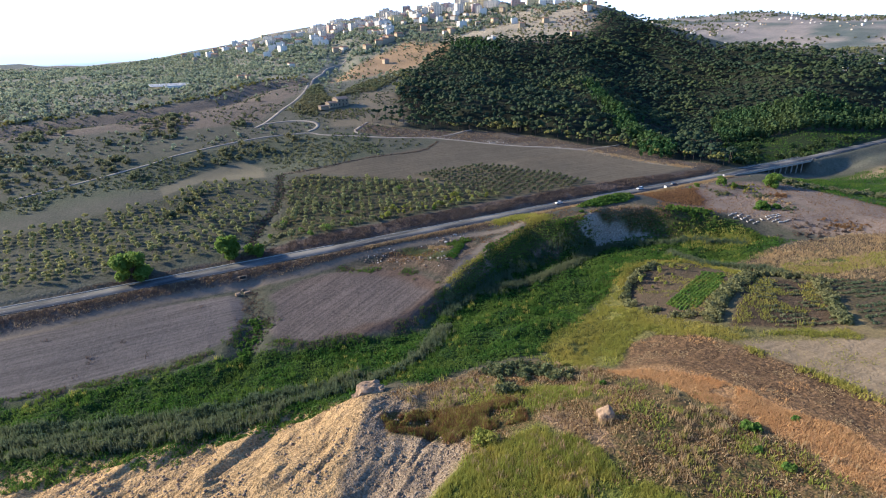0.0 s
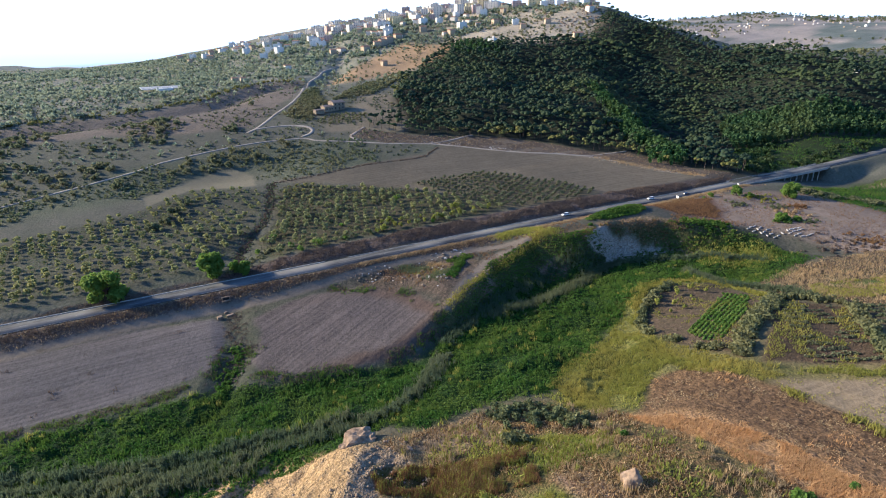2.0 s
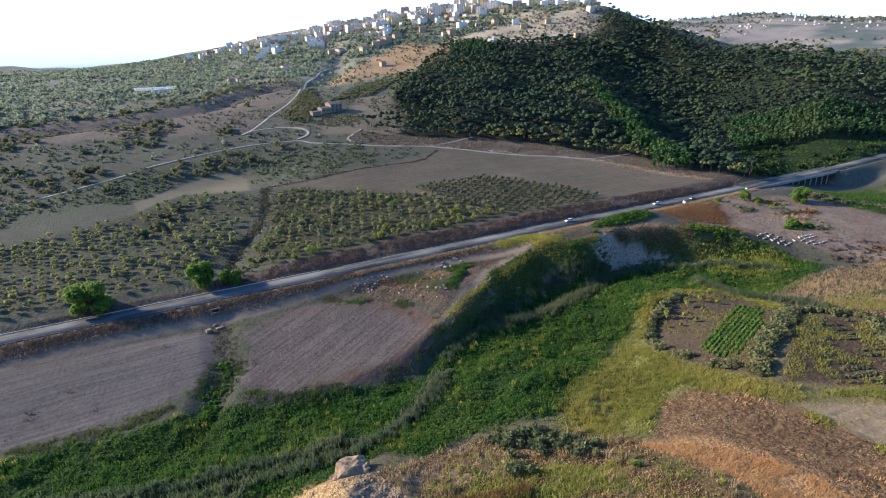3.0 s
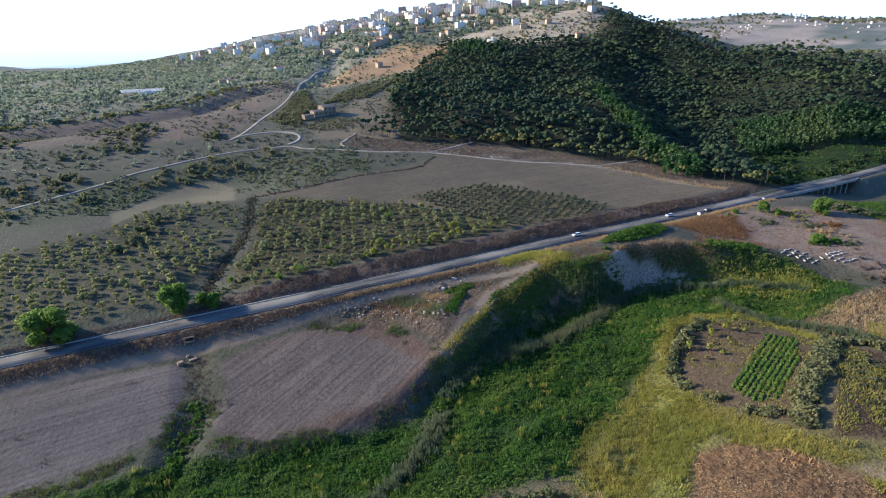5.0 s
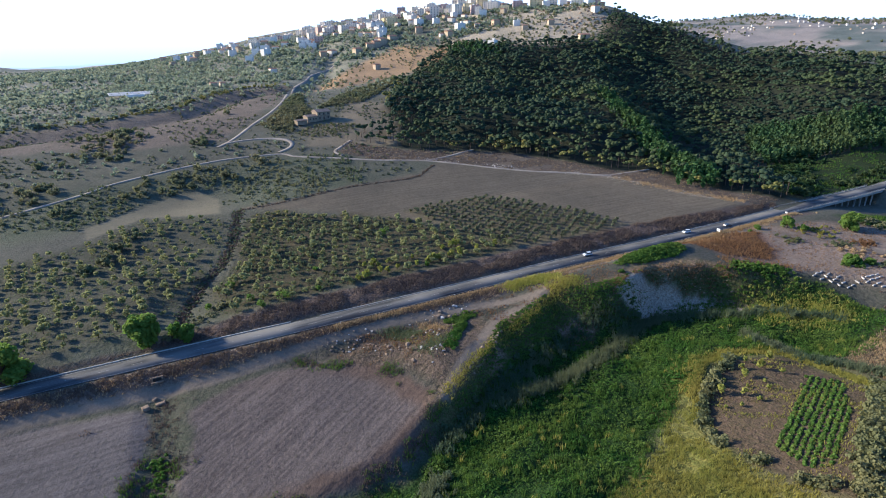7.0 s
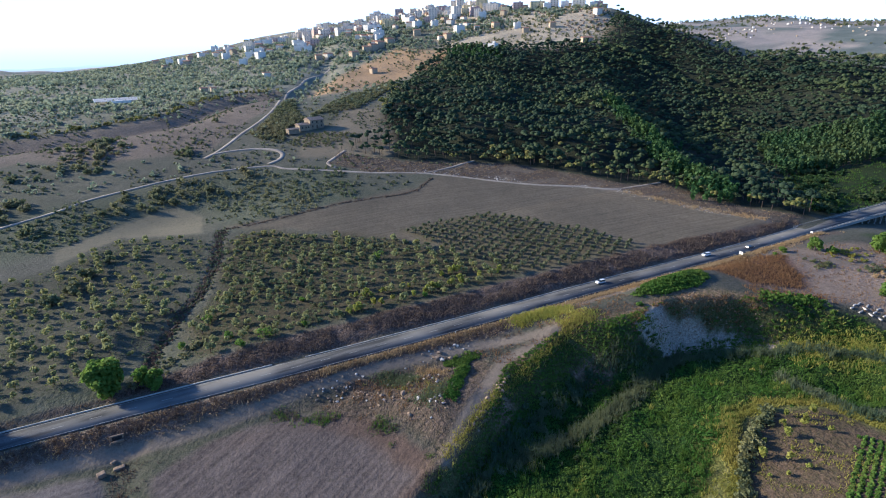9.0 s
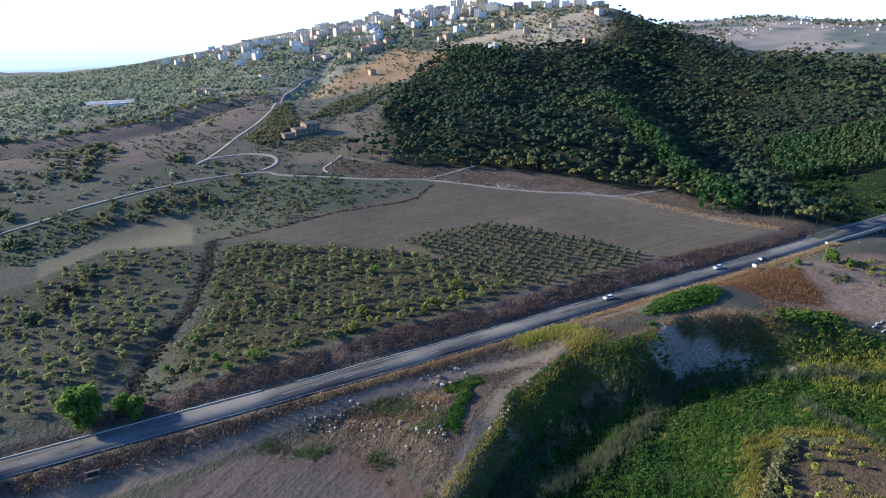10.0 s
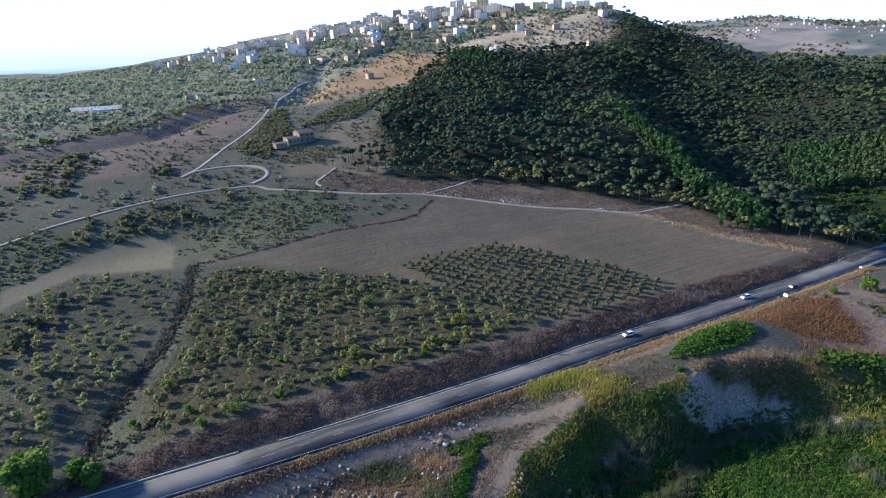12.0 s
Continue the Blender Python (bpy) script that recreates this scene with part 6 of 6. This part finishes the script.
# thicket below the bluff, the bluff's shade put into its leaf colour
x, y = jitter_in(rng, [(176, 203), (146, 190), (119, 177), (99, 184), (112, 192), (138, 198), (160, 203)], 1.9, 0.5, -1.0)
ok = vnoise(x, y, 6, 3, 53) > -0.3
stuff("gully_thicket", fine_bush, x[ok], y[ok], rng.uniform(0.25, 0.65, ok.sum()), M["shade_leaf"], "thicket in the gully below the bluff, shade put into its dark green leaves", "bushes", rng)
# ditch, verge and rim plants
for pts, step, width, kinds_, lo, hi, mat, label in (
        ([(6, 198), (6, 190), (3, 182), (0, 172)], 0.14, 1.4, bush_shapes, 0.25, 0.55, "grass", "green weeds growing in the field ditch"),
        ([(8, 222), (7, 205), (8, 192), (3, 180)], 0.16, 2.2, low, 0.5, 1.0, "dark_weeds", "dark dry weeds beside the field ditch"),
        ([(80, 186), (88, 191), (97, 198), (104, 203), (116, 209), (135, 216), (146, 219)], 0.1, 1.0, low, 0.5, 1.0, "pale_grass", "yellow-green grass on the bluff rim"),
        ([(133, 216), (142, 220), (147, 217)], 0.04, 2.8, low, 0.6, 1.2, "spring", "green grass mound on the bluff rim"),
        ([(125, 230.5), (135, 230.5), (144, 228)], 0.035, 1.9, low, 0.8, 1.6, "spring", "tall fresh green grass on the road verge"),
        ([(x, float(road_y(x)) - 6.0) for x in range(60, 301, 20)], 0.06, 0.9, low, 0.5, 1.1, "dry", "straw-coloured dry grass along the road verge"),
        ([(x, float(road_y(x)) - 7.6) for x in range(-130, 121, 25)], 0.09, 1.8, low, 0.6, 1.2, "dark_weeds", "dark dry weeds on the road bank"),
        ([(176, 206), (156, 199), (138, 191), (115, 186), (95, 183)], 0.07, 1.7, reeds, 0.6, 1.0, "reed", "line of grey-green reeds along the gully stream"),
        ([(140, 152), (147, 162), (157, 169), (170, 172), (185, 164), (185, 150), (184, 137)], 0.09, 0.8, low, 0.7, 1.3, "pale_grass", "bright dry grass border round the garden plot"),
        # sunlit patch of the gully, made by brighter grass colour
        ([(208, 192), (222, 184), (230, 172), (214, 176), (204, 184)], 0.07, 3.6, low, 0.7, 1.4, "spring", "yellow-green gully grass with sunlight put into its colour"),
        ([(158, 211), (176, 213), (192, 209), (208, 202)], 0.1, 1.4, low, 0.5, 1.0, "rust", "reddish weeds at the bluff edge"),
        ([(160, 210), (176, 211), (192, 207)], 0.3, 1.5, bush_shapes, 0.25, 0.5, "olive", "dull green bushes at the bluff edge"),
        ([(105.7, 221.3), (100.5, 220.5), (99.5, 216.3), (94.9, 211.8), (89.1, 204)], 0.06, 0.9, mats, 0.6, 1.2, "grass", "green weeds strip on rocky ground"),
        ([(96, 221.4), (101, 221.2)], 0.06, 0.8, mats, 0.5, 1.0, "grass", "green weeds strip on rocky ground"),
        ([(76, 225), (80, 221), (84.5, 219)], 0.035, 1.5, low, 0.6, 1.2, "reed", "olive-green weeds on rocky ground"),
        ([(87, 223), (91, 219.5), (93.5, 216.5)], 0.08, 1.0, low, 0.5, 1.0, "dry", "straw-coloured weeds on rocky ground"),
        ([(82, 207), (86.5, 208), (91, 210.5)], 0.06, 1.8, low, 0.6, 1.2, "reed", "olive-green weeds on rocky ground"),
        ([(66, 224), (74, 220), (84, 216), (88, 206)], 0.11, 4.6, low, 0.5, 1.0, "rust", "reddish weeds on rocky ground"),
        ([(78, 220), (90, 214), (88, 208)], 0.3, 3.0, low, 0.5, 1.0, "pale_grass", "yellowing weeds on rocky ground"),
        ([(208, 203), (218, 200), (228, 196)], 0.08, 3.0, bush_shapes, 0.3, 0.7, "grass", "green scrub on the bluff slope"),
        ([(208, 210), (222, 206), (236, 196)], 0.2, 3.0, low, 0.6, 1.2, "rust", "reddish weeds above the bluff"),
        ([(286, 262), (266, 294), (252, 326)], 0.25, 1.8, low, 0.6, 1.4, "dry", "dry grass along the field edge"),
        ([(40, 362), (50, 360), (72, 362), (101, 366), (132, 365), (143, 368), (158, 383)], 0.3, 0.5, bush_shapes, 0.14, 0.32, "dark_weeds", "dark dry scrub line between fields")):
    x, y = along(rng, pts, step, width)
    ok = (np.abs(y - road_y(x)) > 5.3) & (line_dist(x, y, TRACKS["farm"][0])[0] > 2.0) & (inside(x, y, CLAY) < 0.3) & (inside(x, y, LOAM) < 0)
    x, y = x[ok], y[ok]
    stuff("verge_plants", kinds_, x, y, rng.uniform(lo, hi, len(x)), M[mat], label, "weeds", rng)

# bushes by the meadow take the leaf colour that carries shade
for pts, n, w, lo_, hi_, mat in (([(330, 262), (365, 290), (400, 318), (440, 345)], 0.9, 7.0, 0.8, 2.2, "shade_leaf"), ([(380, 268), (420, 280), (470, 275)], 1.2, 6.0, 0.8, 2.0, "shade_leaf"), ([(455, 262), (465, 266)], 0.7, 4.0, 1.5, 3.0, "scrub"), ([(318, 226), (345, 200), (380, 175), (410, 160)], 0.5, 3.0, 0.6, 1.3, "scrub")):
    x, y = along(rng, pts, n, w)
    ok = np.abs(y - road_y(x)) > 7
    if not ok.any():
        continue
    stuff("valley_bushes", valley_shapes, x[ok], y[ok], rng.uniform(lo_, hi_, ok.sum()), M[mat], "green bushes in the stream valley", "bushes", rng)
# bushes and weeds on the yard by the bridge
for cx, cy, n, w, mat in ((262, 218, 26, 3.0, "silver"), (280, 208, 30, 4.0, "scrub"), (262, 190, 40, 3.5, "grass"), (275, 198, 30, 4.0, "dry"), (290, 204, 40, 3.0, "rust"), (286, 222, 36, 4.5, "pale_grass"), (270, 184, 16, 2.5, "scrub"), (276, 158, 40, 6.0, "rust"), (255, 160, 50, 9.0, "dark_weeds")):
    x, y = rng.normal(cx, w, n), rng.normal(cy, w * 0.7, n)
    ok = np.abs(y - road_y(x)) > 5
    stuff("yard_bushes", fine_bush, x[ok], y[ok], rng.uniform(0.3, 0.9, ok.sum()), M[mat], "low bushes and weeds on the bare yard", "bushes", rng)

# ---- buildings ----
def house_windows(parent, w, d, floors, z0, cols, size=(1.1, 1.4)):
    for fl in range(floors):
        for k in range(cols):
            x = (k + 0.5) / cols * w - w / 2
            win = part("window", pane_mesh(size), M["glass"], parent, "dark window pane")
            win.matrix_basis = pose(x, -d / 2 - 0.03, z0 + 1.0 + fl * 3.1)


pane_cache = {}


def pane_mesh(size):
    if size not in pane_cache:
        bm = box((size[0], 0.08, size[1]), (0, 0, 0))
        me = bpy.data.meshes.new("window")
        bm.to_mesh(me)
        bm.free()
        me.materials.append(M["glass"])
        pane_cache[size] = me
    return pane_cache[size]


def gable(w, d, h, over=0.4):
    bm = bmesh.new()
    a, b = w / 2 + over, d / 2 + over
    low = [bm.verts.new(p) for p in ((-a, -b, -0.1), (a, -b, -0.1), (a, b, -0.1), (-a, b, -0.1))]
    up = [bm.verts.new(p) for p in ((-a, -b, 0.1), (a, -b, 0.1), (a, b, 0.1), (-a, b, 0.1))]
    r1, r2 = bm.verts.new((-a, 0, h)), bm.verts.new((a, 0, h))
    for q in ((low[3], low[2], low[1], low[0]), (low[0], low[1], up[1], up[0]), (low[2], low[3], up[3], up[2]), (up[0], up[1], r2, r1), (up[2], up[3], r1, r2), (low[1], low[2], up[2], r2, up[1]), (low[3], low[0], up[0], r1, up[3])):
        bm.faces.new(q)
    return bm


def farmhouse():
    x, y = 115.0, 505.0
    z = float(land(x, y)) - 0.8
    h = thing("farmhouse", (x, y, z), "old ochre stone farmhouse with low tiled roofs on the slope", "house", turn=18)
    part("wall", box((11, 9, 6.6), (0, 0, 0), 0.05), M["old_stone"], h)
    r = part("roof", gable(11, 9, 1.8), M["old_tile"], h, "weathered brown clay tile roof")
    r.matrix_basis = pose(0, 0, 6.6)
    part("wall", box((9, 7, 4.2), (-9.5, -1, -0.4), 0.05), M["old_stone"], h)
    r = part("roof", gable(9, 7, 1.3), M["old_tile"], h, "weathered brown clay tile roof")
    r.matrix_basis = pose(-9.5, -1, 3.8)
    part("wall", box((8, 5, 3.2), (-20, -5, -1.2), 0.05), M["old_stone"], h)
    r = part("roof", gable(8, 5, 0.8), M["old_tile"], h, "weathered brown clay tile roof")
    r.matrix_basis = pose(-20, -5, 2.0)
    for fl in (0, 1):
        for k in (-3.6, 0, 3.6):
            if fl == 0 and k == 0:
                d = part("door", box((1.2, 0.1, 2.1), (0, -4.55, 0.8), 0.02), M["bark"], h, "dark wooden door")
                continue
            w = part("window", pane_mesh((1.0, 1.3)), M["glass"], h, "dark window pane")
            w.matrix_basis = pose(k, -4.54, 1.6 + fl * 2.9)
    for k in (-12, -9, -7):
        w = part("window", pane_mesh((0.9, 1.1)), M["glass"], h, "dark window pane")
        w.matrix_basis = pose(k, -4.54, 1.4)


farmhouse()
town = random.Random(19)


def block(kind, w, d, floors, mat, cols, label, tiled=False):
    b = tagged(new(kind), label, "building", "town on the ridge")
    hgt = floors * 3.1 + 0.6
    part("wall", box((w, d, hgt + 4), (0, 0, -4), 0.1), M[mat], b)
    if tiled:
        r = part("roof", gable(w, d, 1.6), M["tile"], b, "clay tile roof")
        r.matrix_basis = pose(0, 0, hgt)
    else:
        part("roof", box((w - 0.8, d - 0.8, 0.4), (0, 0, hgt + 0.004)), M["flatroof"], b, "flat screed roof")
        part("stair_head", box((3, 3, 2.2), (w * 0.2, 0, hgt + 0.3), 0.05), M[mat], b)
    if cols:
        house_windows(b, w, d, floors, 0, cols)
    return b


kinds = [block("apartment_block", 22, 12, 4, "stucco_pale", 4, "pale stucco apartment block with a flat roof"), block("apartment_block", 16, 12, 6, "stucco_pale", 3, "tall pale stucco apartment block with a flat roof"),
         block("apartment_block", 26, 12, 4, "stucco_yellow", 4, "long yellow stucco apartment block with a flat roof"), block("apartment_block", 18, 11, 4, "stucco_rose", 3, "rose stucco apartment block with a flat roof")]
small = [block("town_house", 11, 9, 2, "stucco_pale", 0, "small pale stucco house with tiled roof", True), block("town_house", 13, 9, 3, "stucco_white", 0, "small white stucco house with a flat roof"), block("town_house", 10, 8, 2, "stucco", 0, "small ochre stucco house with tiled roof", True)]
first = {}


def put_up(a, x, y, turn, s=1.0):
    m = pose(x, y, float(land(x, y)), 0, 0, turn) @ Matrix.Diagonal((s, s, s, 1))
    if a not in first:
        first[a] = m
    else:
        copy_thing(a, m)


tower = block("apartment_tower", 20, 16, 9, "stucco_yellow", 3, "tall yellow stucco apartment tower above the trees")
tower.matrix_basis = pose(512, 1010, float(land(512, 1010)), 0, 0, -25)
for k in range(150):
    u = town.random()
    x = 150 + 380 * u + town.gauss(0, 30)
    y = 1190 - 190 * u + town.gauss(0, 55) + (0 if k % 3 else 130)
    put_up(kinds[k % 4], x, y, town.choice((-20, -35, 10)) + town.uniform(-8, 8), town.uniform(0.55, 0.9))
for k in range(170):
    u = town.random()
    x, y = 90 + 430 * u + town.gauss(0, 60), 1180 - 220 * u + town.gauss(0, 130)
    put_up(small[k % 3], x, y, town.uniform(-40, 40), town.uniform(0.7, 1.05))
for k in range(16):
    put_up(kinds[k % 4] if k % 3 == 0 else small[k % 3], 520 + k * 7.5 + town.uniform(-4, 4), 985 - k * 10 + town.uniform(-14, 14), town.uniform(-40, -10), 0.9)
for x, y in ((262, 862), (272, 868), (284, 874), (300, 880), (240, 850)):
    put_up(small[2], x, y, town.uniform(-20, 20), 1.1)
put_up(small[2], 494, 690, -20, 1.2)
put_up(small[2], 47, 705, 10, 0.7)
put_up(small[2], 56, 712, 15, 0.55)
for k in range(130):
    cx, cy = town.choice(((1500, 1500), (1750, 1450), (1650, 1800), (2000, 1500), (1950, 1250), (1400, 1250)))
    put_up(small[k % 3], cx + town.gauss(0, 70), cy + town.gauss(0, 60), town.uniform(0, 90), town.uniform(0.3, 0.6))
for x, y in ((660, 418), (690, 400)):
    put_up(small[1], x, y, 20, 0.5)
for a, m in first.items():
    a.matrix_basis = m


def solar_array(x, y, turn):
    """Four tilted panel tables over a low white plinth."""
    g = thing("solar_array", (x, y, float(land(x, y)) - 0.3), "four tilted grey solar panels in white frames among trees", "solar array", turn=turn)
    for k in range(4):
        m = pose(-15 + k * 10.0, 0, 2.6, 9)
        f = part("panel_frame", box((9.6, 13.0, 0.25), (0, 0, 0), 0.03), M["white"], g)
        f.matrix_basis = m
        part("panel", box((8.9, 12.2, 0.08), (0, 0, 0.22), 0.01), M["panel"], f, "solar glass with haze and sky reflection put into its grey")
        for dx in (-4, 4):
            part("post", box((0.3, 0.3, 3.2), (-15 + k * 10.0 + dx, 0.6, 0.95)), M["steel"], g)
    part("plinth", box((16, 4.0, 2.2), (1, -12.0, 0.4), 0.05), M["stucco_white"], g, "low white shed")


solar_array(-28, 694, 12)


# the bright haze that closes the view in the west, painted on glowing sheets
def haze_backdrop():
    m = bpy.data.materials.new("bright_haze")
    m.use_nodes = True
    nodes, links = m.node_tree.nodes, m.node_tree.links
    nodes.clear()
    tc = nodes.new("ShaderNodeTexCoord")
    sep = nodes.new("ShaderNodeSeparateXYZ")
    links.new(tc.outputs["Object"], sep.inputs[0])

    def rise(lo, hi):
        r = nodes.new("ShaderNodeMapRange")
        r.inputs[1].default_value, r.inputs[2].default_value = lo, hi
        links.new(sep.outputs["Z"], r.inputs[0])
        return r.outputs[0]
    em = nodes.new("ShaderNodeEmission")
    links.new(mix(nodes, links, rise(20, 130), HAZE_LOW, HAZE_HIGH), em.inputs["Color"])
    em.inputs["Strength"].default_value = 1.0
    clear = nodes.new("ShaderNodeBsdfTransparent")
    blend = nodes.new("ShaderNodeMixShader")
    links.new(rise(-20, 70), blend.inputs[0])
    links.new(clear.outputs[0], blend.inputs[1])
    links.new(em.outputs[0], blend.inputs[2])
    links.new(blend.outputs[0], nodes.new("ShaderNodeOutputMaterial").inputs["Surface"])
    a = np.radians(np.linspace(70, 112, 60))
    r = np.full(60, 2700.0)
    v = np.r_[np.c_[r * np.cos(a), r * np.sin(a), np.full(60, -60.0)], np.c_[r * np.cos(a), r * np.sin(a), np.full(60, 340.0)]]
    i = np.arange(59)
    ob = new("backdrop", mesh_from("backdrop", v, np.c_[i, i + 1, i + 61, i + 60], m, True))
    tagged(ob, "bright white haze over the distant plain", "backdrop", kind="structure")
    # second added glowing sheet, coloured as pale sky
    b = np.radians(np.linspace(-10, 86, 60))
    r = 4400.0
    v = np.r_[np.c_[r * np.cos(b), r * np.sin(b), np.full(60, -60.0)], np.c_[r * np.cos(b), r * np.sin(b), np.full(60, 500.0)]]
    s = bpy.data.materials.new("pale_sky_haze")
    s.use_nodes = True
    nodes, links = s.node_tree.nodes, s.node_tree.links
    nodes.clear()
    em = nodes.new("ShaderNodeEmission")
    em.inputs["Color"].default_value = (0.84, 0.86, 0.87, 1)
    links.new(em.outputs[0], nodes.new("ShaderNodeOutputMaterial").inputs["Surface"])
    ob = new("backdrop", mesh_from("backdrop", v, np.c_[i, i + 1, i + 61, i + 60], s, True))
    tagged(ob, "pale hazy sky behind the far hills", "backdrop", kind="structure")


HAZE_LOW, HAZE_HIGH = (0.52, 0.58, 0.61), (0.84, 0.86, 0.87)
haze_backdrop()
